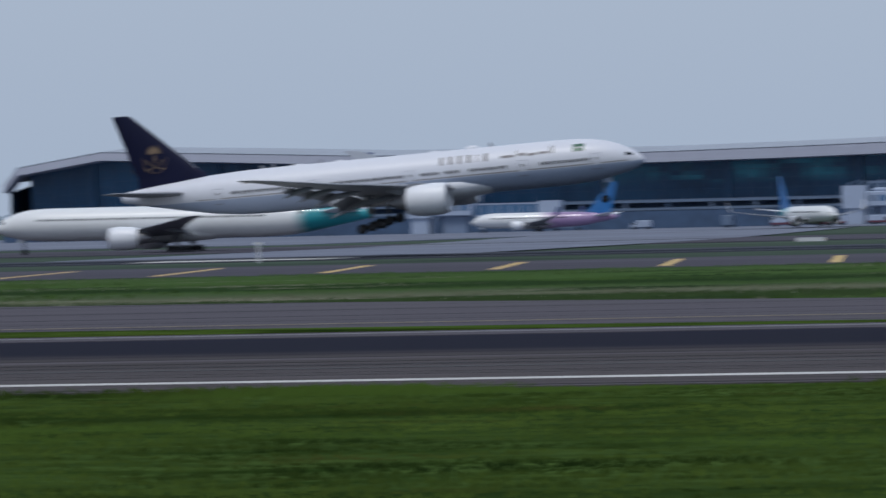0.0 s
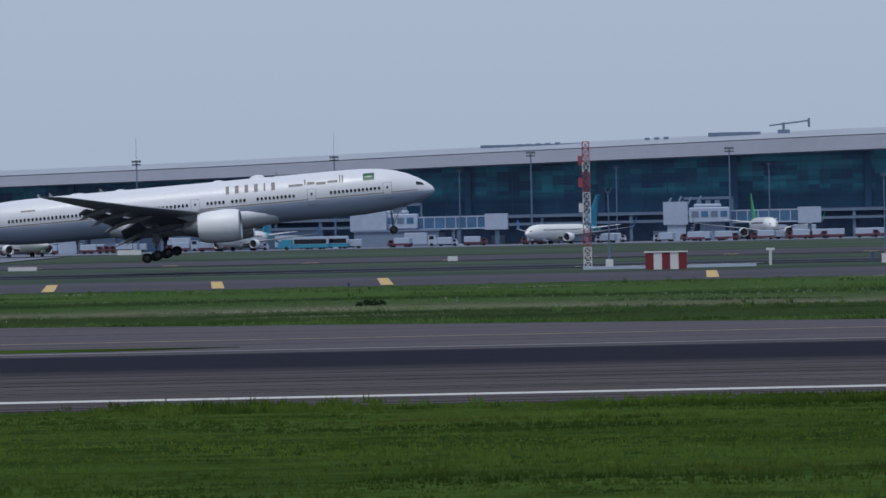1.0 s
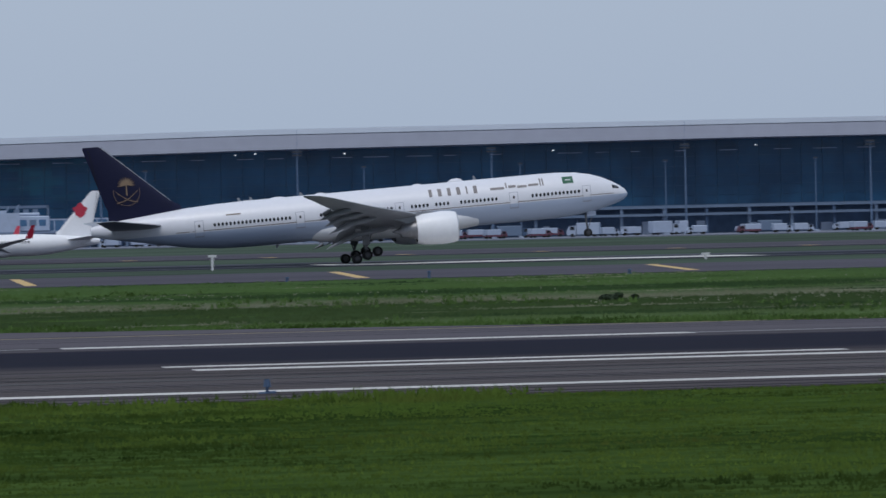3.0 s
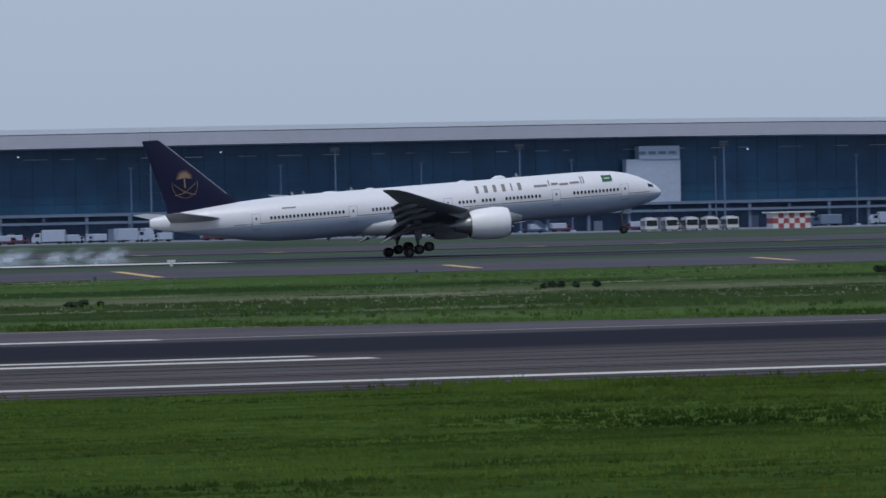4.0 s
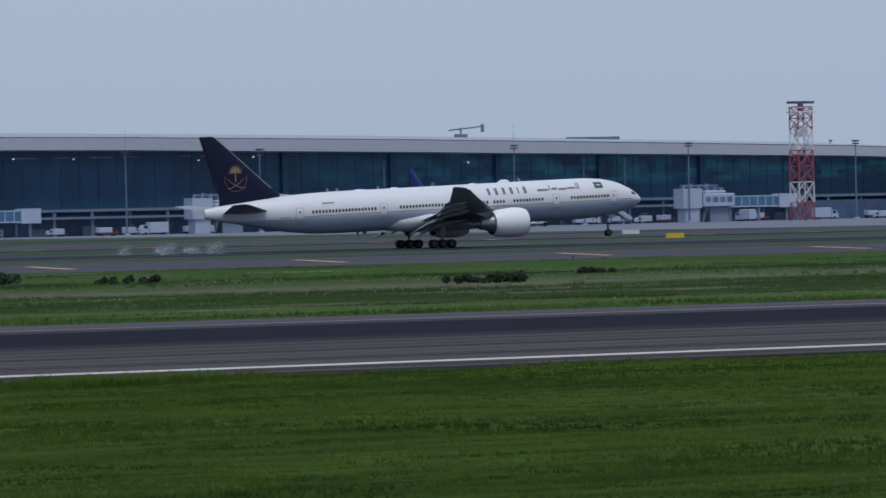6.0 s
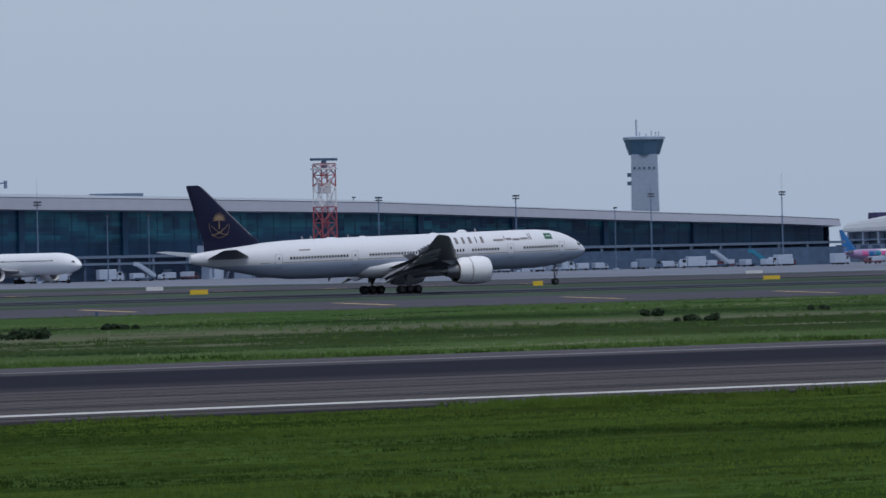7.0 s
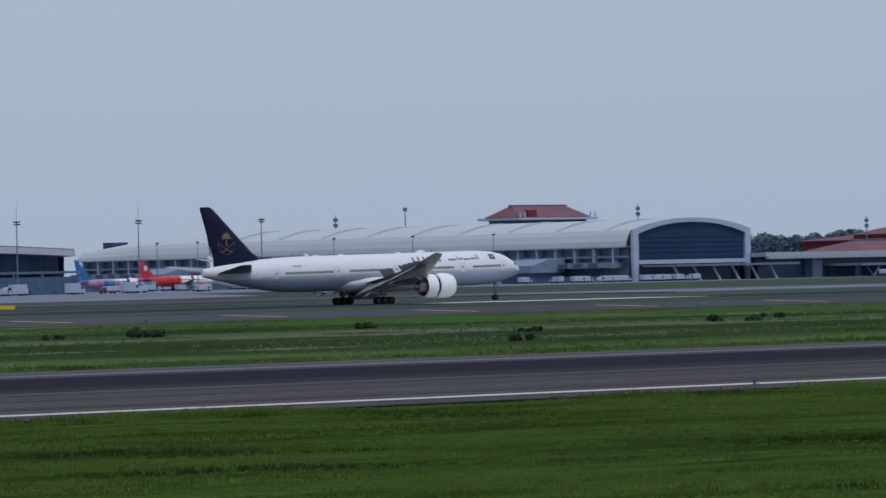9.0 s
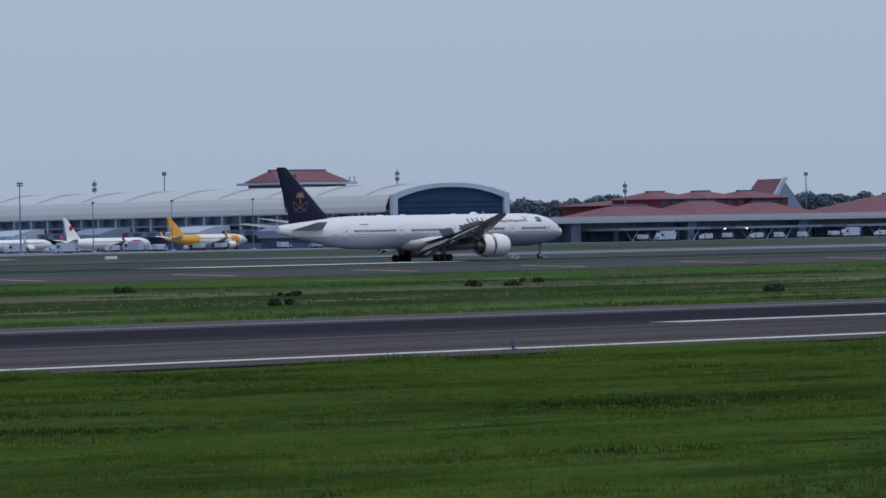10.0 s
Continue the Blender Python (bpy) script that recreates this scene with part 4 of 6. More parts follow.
for d, z0, dz in ((20.5, 1, .55), (44.2, 1, .45), (51.0, 1, .5), (52.6, 1, .5), (39.0, -1, .45), (48.0, -1, -.5), (30.5, -1, -.45)):
    bm = B()
    zz = S.zc + z0 * S.r * (1 if d < 50 else .99)
    extrude_poly(bm, [(S.x(d), zz - .05 * z0), (S.x(d) - .5, zz - .05 * z0), (S.x(d) - .55, zz + z0 * abs(dz)), (S.x(d) - .3, zz + z0 * abs(dz))], -.03, .03)
    part("blade_antenna", bm, WING, jet)


def simple_emblem(s, ob, material, dz=.35, size=.9, label="plain coloured emblem shape on the fin"):
    zr = s.zc + .96 * s.r
    H = s.fin_top - zr
    cz = zr + H * (dz + .15)
    cx = s.x(s.length - 1.75 * s.r)
    for side in (-1, 1):
        bm = B()
        extrude_poly(bm, [(cx + size * (1 + .2 * math.sin(5 * a)) * math.cos(a), cz + size * (1 + .2 * math.cos(4 * a)) * math.sin(a)) for a in [2 * math.pi * i / 16 for i in range(16)]], side * .2 - .03, side * .2 + .03)
        part("fin_emblem", bm, material, ob, label)


def livery(base, second, x0, x1, name):
    """White paint with the rear fuselage in another colour, from x0 (full) to x1 (none)."""
    m = mat(name, base, .3, var=.04, scale=.3, fine=2, coat=.3)
    return band(m, second, 0, x1, x0, -100, -101)


# ---- taxiing single-aisle with red titles
lion, _ = airliner(W739, "white single-aisle airliner with red titles and red engines, taxiing", pose(60, 870, .06, 0, 0, 180), WHITE, WHITE, nacelle=RED, winglet=RED, flex=2.4, gears=1)
simple_emblem(W739, lion, RED, .4, 1.15)
for side in (-1, 1):
    x = 8.4
    for w, lo, hi in ((1.5, 0, 1.0), (.6, .0, .9), (1.6, 0, .75), (1.5, 0, .75)):
        zb = W739.zc + .10 * W739.r
        dd = (x, x + w)
        patch(W739, "title_block", dd[0], dd[1], zb, zb + 1.35 * hi, RED, lion, "red painted title block", side, .03)
        x += w + .30

# ---- parked and waiting airliners
MIXRED = livery((.72, .72, .73), (.50, .02, .03), -.5, .5, "white_red_livery")
G_BODY = livery((.74, .74, .74), (.012, .30, .36), -11.5, -9.0, "white_teal_tail_livery")
G_BODY7 = livery((.74, .74, .74), (.010, .24, .28), -23.0, -20.0, "white_teal_tail_wide_livery")
C_BODY = livery((.74, .74, .74), (.03, .28, .12), -11.0, -9.0, "white_green_tail_livery")
S_BODY = livery((.74, .73, .71), (.68, .34, .03), -6.0, -4.5, "white_orange_tail_livery")
K_BODY = livery((.70, .70, .71), (.30, .20, .36), -3.0, 1.0, "white_mixed_colour_livery")


def parked(s, x, y, heading, body, fin, label, winglet=None, nac=WHITE, gears=1, flex=2.2, emblem=None):
    ob, _ = airliner(s, label, pose(x, y, land(y) + .06, 0, 0, heading), body, fin, nacelle=nac, winglet=winglet, flex=flex, gears=gears)
    if emblem:
        simple_emblem(s, ob, emblem)
    return ob


parked(W777, -236, 888, 180, G_BODY7, DEEP, "white wide-body airliner with teal tail, waiting on the taxiway", gears=3, flex=3.0)
parked(W737, -235, 1236, 180, K_BODY, BLUE, "colourful single-aisle airliner with a blue fin, parked on the apron", DEEP)
parked(W737, -154, 1150, -62, G_BODY, BLUE, "white single-aisle airliner with a blue-teal fin, turning on the apron", WHITE)
parked(W737, -108, 1225, -107, G_BODY, TEAL, "white single-aisle airliner with a teal fin, parked at a jet bridge", BLUE)
parked(W737, -29, 1238, -118, G_BODY, TEAL, "white single-aisle airliner with a teal fin, parked at a jet bridge", BLUE)
parked(W320, 22, 1246, -82, C_BODY, GREEN, "white single-aisle airliner with a green fin, parked before the terminal", GREEN)
parked(W320, 184, 1236, -62, C_BODY, GREEN, "white single-aisle airliner with a green fin, stairs at its door", GREEN)
parked(W737, 353, 1246, 98, G_BODY, BLUE, "white single-aisle airliner with a blue fin, nose to the terminal", WHITE)
parked(W737, 542, 1085, 213, G_BODY, BLUE, "white single-aisle airliner with a blue-teal fin, rolling on the apron", WHITE)
sky777 = parked(W777, 650, 1246, -82, WHITE, DEEP, "white wide-body airliner with a dark blue fin, parked before the terminal", gears=3, flex=3.0)
for k in range(3):
    for side in (-1, 1):
        patch(W777, "rear_stripe", 55.5 + 2.4 * k, 56.1 + 2.4 * k, W777.zc - .1 * W777.r, W777.zc + .6 * W777.r, DEEP, sky777, "dark curved stripe", side, .03)
colour737 = parked(W737, 1150, 1484, 0, K_BODY, BLUE, "colourful single-aisle airliner with a blue fin, parked nose-in at the hall", DEEP)
for side in (-1, 1):
    for d, c in ((14, BLUE), (17, PINK), (20, TEAL), (23, BLUE), (26, PINK)):
        patch(W737, "colour_patch", d, d + 2.6, W737.zc - .3 * W737.r, W737.zc + .6 * W737.r, c, colour737, "bright colour patch on the fuselage", side, .03)
parked(W320, 1150, 1446, 0, MIXRED, RED, "red and white single-aisle airliner, parked nose-in at the hall", RED, RED, emblem=SIGN_W)
parked(W739, 1150, 1402, 0, WHITE, WHITE, "white single-aisle airliner with a pale fin, parked nose-in at the hall", WHITE)
lion2 = parked(W739, 1150, 1347, 0, WHITE, WHITE, "white single-aisle airliner with red fin emblem and red engines, parked nose-in", RED, RED, emblem=RED)
for side in (-1, 1):
    patch(W739, "title_block", 6.0, 10.5, W739.zc + .12 * W739.r, W739.zc + .55 * W739.r, RED, lion2, "red painted title block", side, .03)
scoot = parked(W320, 1150, 1293, 0, S_BODY, ORANGE, "orange-yellow and white single-aisle airliner, parked nose-in at the hall", ORANGE, WHITE)
for side in (-1, 1):
    patch(W320, "nose_patch", 3.0, 9.0, W320.zc - .5 * W320.r, W320.zc + .8 * W320.r, ORANGE, scoot, "orange painted nose", side, .03)



# ---------------------------------------------------------------- main terminal
TOP = [(-404, 18.5), (-400, 23.2), (-376, 27.0), (-340, 25.8), (-300, 24.2), (-222, 23.4), (-182, 24.0), (-121, 25.4), (-60, 27.3), (47, 30.3), (162, 32.1), (300, 32.6), (411, 32.8), (470, 32.6), (576, 31.3), (671, 29.5), (738, 27.9), (824, 25.6), (922, 21.2), (983, 18.8), (1008, 17.5)]
DEPTH = [(-404, 3.2), (-182, 4.3), (-60, 4.8), (47, 5.4), (300, 4.6), (700, 4.7), (922, 3.9), (1008, 3.4)]
terminal = thing("terminal_building", "long terminal with a silver arched roof and dark teal curtain wall", "building", kind="structure")
xs = [-404, -402, -400, -394, -386, -376] + [-376 + 8 * k for k in range(1, 173)] + [1008]


def strip(name, rows, material, label="", parent=terminal):
    """A band along the building: for each x a list of (y, z)."""
    verts, faces = [], []
    k = len(rows[0][1])
    for x, yz in rows:
        verts += [(x, y, z) for y, z in yz]
    for i in range(len(rows) - 1):
        for j in range(k - 1):
            faces.append((i * k + j, (i + 1) * k + j, (i + 1) * k + j + 1, i * k + j + 1))
    ob = link(name, verts, faces, material)
    ob.parent = parent
    if label:
        tagged(ob, label)
    return ob


SAG = [(-404, 0), (-60, 0), (150, .55), (700, .55), (900, .1), (1008, 0)]
rows_roof, rows_fascia = [], []
for x in xs:
    t, d, sag = lerp(x, TOP), lerp(x, DEPTH), lerp(x, SAG)
    e = t - d * .30
    rows_roof.append((x, [(1324.2, e - .25), (1324, e), (1330, e + d * .10), (1345, t), (1372, t + .9), (1420, t - 1.5), (1452, t - 6), (1452, 1.2)]))
    rows_fascia.append((x, [(1323.98, e - .25), (1323.2, t - d - sag), (1330.6, t - d - .3 - sag)]))
strip("roof", rows_roof, ROOF, "silver-grey metal roof sheet")
strip("fascia", rows_fascia, FASCIA, "grey sloping fascia under the roof edge")
for x, s in ((-404, 1), (1008, -1)):
    t, d = lerp(x, TOP), lerp(x, DEPTH)
    link("end_wall", [(x, 1330, 1), (x, 1452, 1), (x, 1452, t - 6), (x, 1372, t + 1), (x, 1330, t - d)], [(0, 1, 2, 3, 4)], FRAME).parent = terminal

# curtain wall: panes between mullions, each pane set in its frame
GB = 9.2
bay = 6.0
mv = B()
x = -398.0
while x < 1004:
    t0 = lerp(x + bay / 2, TOP) - lerp(x + bay / 2, DEPTH)
    rows = max(2, round((t0 - GB) / 2.6))
    h = (t0 - GB) / rows
    pv, pf = [], []
    for r in range(rows):
        z0 = GB + r * h
        tilt = random.uniform(-.02, .02)
        b = len(pv)
        pv += [(x + .04, 1330.5 + tilt, z0 + .03), (x + bay - .04, 1330.5 - tilt, z0 + .03), (x + bay - .04, 1330.5, z0 + h - .03), (x + .04, 1330.5, z0 + h - .03)]
        pf.append((b, b + 1, b + 2, b + 3))
        box(mv, x + .07, x + bay - .07, 1330.38, 1330.6, z0 - .05, z0 + .05)
    link("window_bay", pv, pf, SOLAR).parent = terminal
    box(mv, x - .07, x + .07, 1330.36, 1330.7, GB, t0)
    x += bay
part("mullions", mv, FRAME, terminal, "dark metal curtain wall frame")
for k in range(38):
    x = -380 + 36.0 * k
    if x > 985:
        break
    if 90 < x < 610:
        continue
    t0 = lerp(x, TOP) - lerp(x, DEPTH)
    bm = B()
    box(bm, x - .9, x + .9, 1329.2, 1330.0, GB, t0)
    part("wall_pier", bm, FRAME, terminal)
    if k % 2 == 0 and t0 > 18:
        bm = B()
        rod(bm, (x + 8, 1333.0, t0 - 1), (x + 15, 1333.0, GB + 3), .45)
        part("inner_strut", bm, FRAME, terminal)
# lower storeys: canopy ledge, recessed wall, columns
bm = B()
box(bm, -404, 1012, 1326, 1331, 8.3, 9.1)
part("canopy_ledge", bm, FRAME_L, terminal, "grey canopy ledge under the glass wall")
bm = B()
box(bm, -404, 1012, 1325.4, 1325.9, 6.2, 6.9)
part("ledge_rail", bm, FRAME_L, terminal)
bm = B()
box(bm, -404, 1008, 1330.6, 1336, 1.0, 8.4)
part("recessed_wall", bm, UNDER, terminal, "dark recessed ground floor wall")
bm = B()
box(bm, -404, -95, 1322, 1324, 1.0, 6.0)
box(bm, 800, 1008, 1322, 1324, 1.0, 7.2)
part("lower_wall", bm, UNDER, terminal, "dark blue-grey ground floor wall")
for k in range(117):
    bm = B()
    x = -396 + 12 * k
    box(bm, x - .4, x + .4, 1326.2, 1327, 1.0, 8.4)
    part("column", bm, FRAME_L if k % 3 else UNDER, terminal)
for k in range(90):
    bm = B()
    x = -390 + 15.4 * k + random.uniform(-3, 3)
    w, h = random.uniform(1.5, 5), random.uniform(2.2, 3.6)
    box(bm, x, x + w, 1330.2, 1330.7, 1.2, 1.2 + h)
    part("ground_floor_opening", bm, random.choice((FRAME_L, WALLGREY, PANEL_W, UNDER)), terminal)
bm = B()
box(bm, 419.5, 435.5, 1326.5, 1330.2, 9.0, 21.2)
box(bm, 423.3, 435.3, 1326.2, 1330.2, 21.2, 24.9)
part("service_core", bm, PANEL_W, terminal, "pale service core box on the glass wall")
for x0 in (423, 426, 429, 432):
    bm = B()
    box(bm, x0, x0 + 2.2, 1326.0, 1326.4, 22.6, 23.4)
    part("louvre", bm, FRAME_L, terminal)
# rooftop plant, cradles and rails
for x0, x1, h in ((-53, -25, .5), (9.4, 23.7, 1.0), (735, 752, .8)):
    bm = B()
    z = lerp((x0 + x1) / 2, TOP)
    box(bm, x0, x1, 1346, 1350, z - .4, z + h)
    part("roof_plant", bm, FRAME_L, terminal)
for x0, n in ((-43, 5), (-8, 3)):
    for k in range(n):
        bm = B()
        x = x0 + k * 2.6
        z = lerp(x, TOP)
        box(bm, x, x + 1.4, 1345.4, 1347.4, z - .3, z + .7)
        part("roof_vent", bm, FRAME_L, terminal)


def roof_cradle(x, w):
    ob = thing("roof_crane", "grey steel cleaning crane on the terminal roof", "crane", pose(x, 1346, lerp(x, TOP) - .2))
    bm = B()
    box(bm, -w * .15, w * .15, -1, 1, 0, 1.2)
    part("base", bm, FRAME_L, ob)
    bm = B()
    rod(bm, (0, 0, 1), (0, 0, 3.2), .35)
    part("column", bm, FRAME_L, ob)
    bm = B()
    rod(bm, (-w * .35, 0, 2.4), (w * .65, 0, 3.6), .22)
    part("jib", bm, FRAME_L, ob)
    bm = B()
    box(bm, w * .6, w * .66, -.4, .4, 1.8, 4.2)
    part("jib_head", bm, FRAME_L, ob)


for x, w in ((30, 11), (696, 12)):
    roof_cradle(x, w)
# lit lamps of the hall, and its light strips painted as pale bars, on the face of the glass
for x, z in ((122, 25.4), (158, 25.3), (163.5, 25.6), (188, 25.2), (246, 25.0), (303, 25.4), (425, 22.5), (457, 23.6), (541, 24.0), (560, 23.8), (600, 23.0), (618, 23.6), (690, 21)):
    bm = B()
    box(bm, x - .17, x + .17, 1329.9, 1330.15, z - .16, z + .16)
    part("hall_lamp", bm, LITE, terminal, "small lit lamp seen in the glass")
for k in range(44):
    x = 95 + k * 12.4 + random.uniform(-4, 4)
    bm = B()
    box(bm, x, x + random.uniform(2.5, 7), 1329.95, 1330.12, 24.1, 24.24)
    part("painted_light_strip", bm, PANEL_W, terminal, "pale bar on the glass, painted reflection of a light strip")

# ---------------------------------------------------------------- apron furniture
def light_mast(x, y, top, flood=True):
    z0 = land(y)
    ob = thing("light_mast", "tall grey steel floodlight mast on the apron" if flood else "slender grey steel lamp mast on the apron", "light mast", pose(x, y, z0 + .06), "apron light masts")
    h = top - z0
    bm = B()
    rod(bm, (0, 0, 0), (0, 0, h), .30 if flood else .20, .15 if flood else .11)
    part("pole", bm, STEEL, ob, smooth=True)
    bm = B()
    box(bm, -.7, .7, -.7, .7, 0, .5)
    part("footing", bm, PANEL_W, ob)
    n = 4 if flood else 2
    for k in range(n):
        xx = (k - (n - 1) / 2) * .62
        for zz in ((0, -.9) if flood else (0,)):
            bm = B()
            box(bm, xx - .24, xx + .24, -.45, .1, h - .05 + zz, h + .33 + zz)
            part("floodlight", bm, LAMPMAT, ob)
    bm = B()
    box(bm, -1.2 if flood else -.6, 1.2 if flood else .6, -.12, .12, h - .25, h - .1)
    part("crossarm", bm, STEEL, ob)
    if flood and random.random() < .5:
        bm = B()
        rod(bm, (0, 0, h), (0, 0, h + 6.5), .06, .03, 5)
        part("lightning_rod", bm, STEEL, ob)


for x in (-141, -89, -37.5, 14.3, 65.6, 117, 169, 221, 273.4, 324.2, 376, 434.6, 493.8, 557, 599, 682, 741.5, 800.6, 851.3, 903, 955, 1005, 1057.7):
    light_mast(x, 1285, 25.0, True)
for x in (-56.4, -15.3, 24.6, 129, 187, 229, 268.4, 309.5, 348.7, 391.3, 432.7, 474, 516.6, 640, 706.5, 720.6, 890.4):
    light_mast(x, 1287, 20.8, False)
for x, y, top in ((1024.5, 1300, 17.6), (1066, 1330, 18), (1130, 1290, 18.5), (1168, 1290, 18.8), (1094, 1290, 18.2), (862.5, 1400, 27)):
    light_mast(x, y, top, False)


def jet_bridge(x, big=False, flip=1, base=False):
    ob = thing("jet_bridge", "pale jet bridge with a glazed tunnel on grey steel legs", "jet bridge", pose(x, 1288, land(1288) + .06), "jet bridges")
    bm = B()
    box(bm, -5.5, 5.5, -3, 4, 4.6, 8.6)
    box(bm, -4.2, 3.0, -2, 3, 8.6, 9.5)
    bmesh.ops.bevel(bm, geom=list(bm.edges), offset=.25, segments=1, affect="EDGES")
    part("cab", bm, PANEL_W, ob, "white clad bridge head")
    for k in range(4):
        bm = B()
        box(bm, -4.8 + 2.5 * k, -3.0 + 2.5 * k, -3.06, -2.9, 6.0, 7.6)
        part("cab_window", bm, TUNNEL if k % 2 else FRAME_L, ob)
    for k in range(3):
        bm = B()
        box(bm, -3.5 + 2.4 * k, -2.2 + 2.4 * k, -1, 1, 9.5, 10.4)
        part("roof_unit", bm, FRAME_L, ob)
    bm = B()
    box(bm, 5.5 * flip, 27 * flip, .5, 3.5, 4.4, 7.4)
    part("tunnel", bm, TUNNEL, ob, "blue glazed walkway tunnel")
    for zz in (4.3, 7.4):
        bm = B()
        box(bm, min(5.5 * flip, 27 * flip), max(5.5 * flip, 27 * flip), .4, 3.6, zz, zz + .35)
        part("tunnel_rail", bm, PANEL_W, ob)
    for k in range(8):
        bm = B()
        xx = (7 + 2.8 * k) * flip
        box(bm, xx - .12, xx + .12, .38, .5, 4.3, 7.6)
        part("tunnel_rib", bm, PANEL_W, ob)
    for xx in (-3.5, 3.5, 16 * flip, 26 * flip):
        bm = B()
        rod(bm, (xx, 1, 0), (xx, 1, 4.6), .45)
        part("leg", bm, FRAME_L, ob)
    bm = B()
    box(bm, 26 * flip - 3, 26 * flip + 3, 0, 5, 4.0, 8.2)
    part("rotunda", bm, PANEL_W, ob)
    bm = B()
    rod(bm, (-5.3, -2, 0), (-3.8, -2, 4.6), .12)
    for k in range(6):
        box(bm, -6.6 + .35 * k, -5.6 + .35 * k, -3.4, -2.2, .5 + .7 * k, .62 + .7 * k)
    part("service_stair", bm, PANEL_W, ob)
    # gate frame behind
    bm = B()
    for xx in (-7, 6):
        box(bm, xx - .25, xx + .25, 8, 8.5, 0, 11.2)
    box(bm, -7.2, 6.2, 8, 8.5, 10.7, 11.4)
    part("gate_frame", bm, FRAME_L, ob)
    bm = B()
    box(bm, -12.2, -5.8, -2.5, 3.5, 4.2, 10.2)
    box(bm, -11.2, -6.4, -2, 3, 0, 4.2)
    part("lift_tower", bm, PANEL_W, ob, "pale clad lift tower")
    bm = B()
    box(bm, -2.6, 3.8, -1.8, 2, 0, 4.5)
    part("stair_core", bm, WALLGREY, ob, "grey clad stair core")
    for k in range(4):
        bm = B()
        rod(bm, (-11 + 2.6 * k, 0, 9.4), (-10 + 2.6 * k, .5, 11.2 + .4 * (k % 2)), .3)
        part("roof_duct", bm, FRAME_L, ob)
    if base:
        bm = B()
        box(bm, -11, 11, -6, 2, 0, 4.0)
        box(bm, -11.4, 11.4, -6.4, 2.4, 4.0, 4.5)
        part("base_building", bm, WALLGREY, ob, "low grey service building under the bridge")
        bm = B()
        box(bm, -9, -2.5, -6, 0, 4.5, 9.5)
        part("clad_block", bm, PANEL_W, ob)


for x, f, b in ((-151, 1, False), (-73, 1, True), (9, 1, False), (-268, 1, False), (172, -1, False), (344, 1, False), (503, 1, False), (752, 1, False), (865, -1, False), (98, 1, True), (590, 1, False)):
    jet_bridge(x, flip=f, base=b)


def vehicle(kind, x, y, heading=0):
    z = land(y) + .06
    spec = {"baggage_tug": ("small red and white baggage tug with covered cart", CARTRED, PANEL_W, 6.0, 2.4), "van": ("white service van on the apron", PANEL_W, PANEL_W, 5.2, 2.3), "truck": ("white catering truck with a box body", PANEL_W, PANEL_W, 8.5, 3.6), "bus": ("cyan and white apron bus", BUSBLUE, PANEL_W, 12.5, 3.2), "fuel_truck": ("dark fuel truck on the apron", UNDER, FRAME_L, 9.0, 3.2)}[kind]
    label, c1, c2, ln, h = spec
    ob = thing(kind, label, "vehicle", pose(x, y, z, 0, 0, heading), "apron vehicles")
    bm = B()
    extrude_poly(bm, [(ln * .5, .45), (ln * .5, h * .45), (ln * .42, h * .78), (ln * .22, h * .80), (ln * .22, .45)], -1.1, 1.1)
    part("cab", bm, c1, ob)
    bm = B()
    box(bm, -ln * .5, ln * .2, -1.2, 1.2, .55, h)
    bmesh.ops.bevel(bm, geom=list(bm.edges), offset=.12, segments=1, affect="EDGES")
    part("body", bm, c2, ob)
    bm = B()
    if kind == "bus":
        box(bm, -ln * .46, ln * .18, -1.23, 1.23, h * .45, h * .8)
    else:
        box(bm, ln * .26, ln * .40, -1.13, 1.13, h * .5, h * .74)
    part("window", bm, GLASS_D, ob)
    if kind in ("baggage_tug", "bus"):
        bm = B()
        box(bm, -ln * .5, ln * .2, -1.24, 1.24, .5, h * .42)
        part("skirt", bm, c1, ob)
    for xx in (-ln * .33, ln * .33):
        for yy in (-1.0, 1.0):
            bm = B()
            rod(bm, (xx, yy - .15, .42), (xx, yy + .15, .42), .42, None, 12)
            part("wheel", bm, TYRE, ob)


rs = random.Random(11)
for k in range(9):
    vehicle("baggage_tug", 4 + 8.6 * k, 1212 + rs.uniform(-2, 2), 0 if rs.random() < .5 else 180)
for k in range(62):
    x = -240 + k * 22.5 + rs.uniform(-8, 8)
    vehicle(rs.choice(("van", "van", "truck", "baggage_tug", "fuel_truck", "van")), x, rs.uniform(1255, 1310), rs.choice((0, 180, 0, 90)))
rc = random.Random(77)
for k in range(48):
    vehicle(rc.choice(("van", "baggage_tug", "baggage_tug", "truck", "van")), -170 + 10.9 * k + rc.uniform(-4, 4), 1236 + rc.uniform(-8, 10), rc.choice((0, 180, 20, 160)))
for k in range(16):
    vehicle(rc.choice(("van", "baggage_tug", "truck", "van")), 800 + 14 * k + rc.uniform(-4, 4), 1262 + rc.uniform(-10, 10), rc.choice((0, 180, 20, 160)))
vehicle("bus", -100 + 8, 1212, 180)
vehicle("bus", -88, 1226, 180)


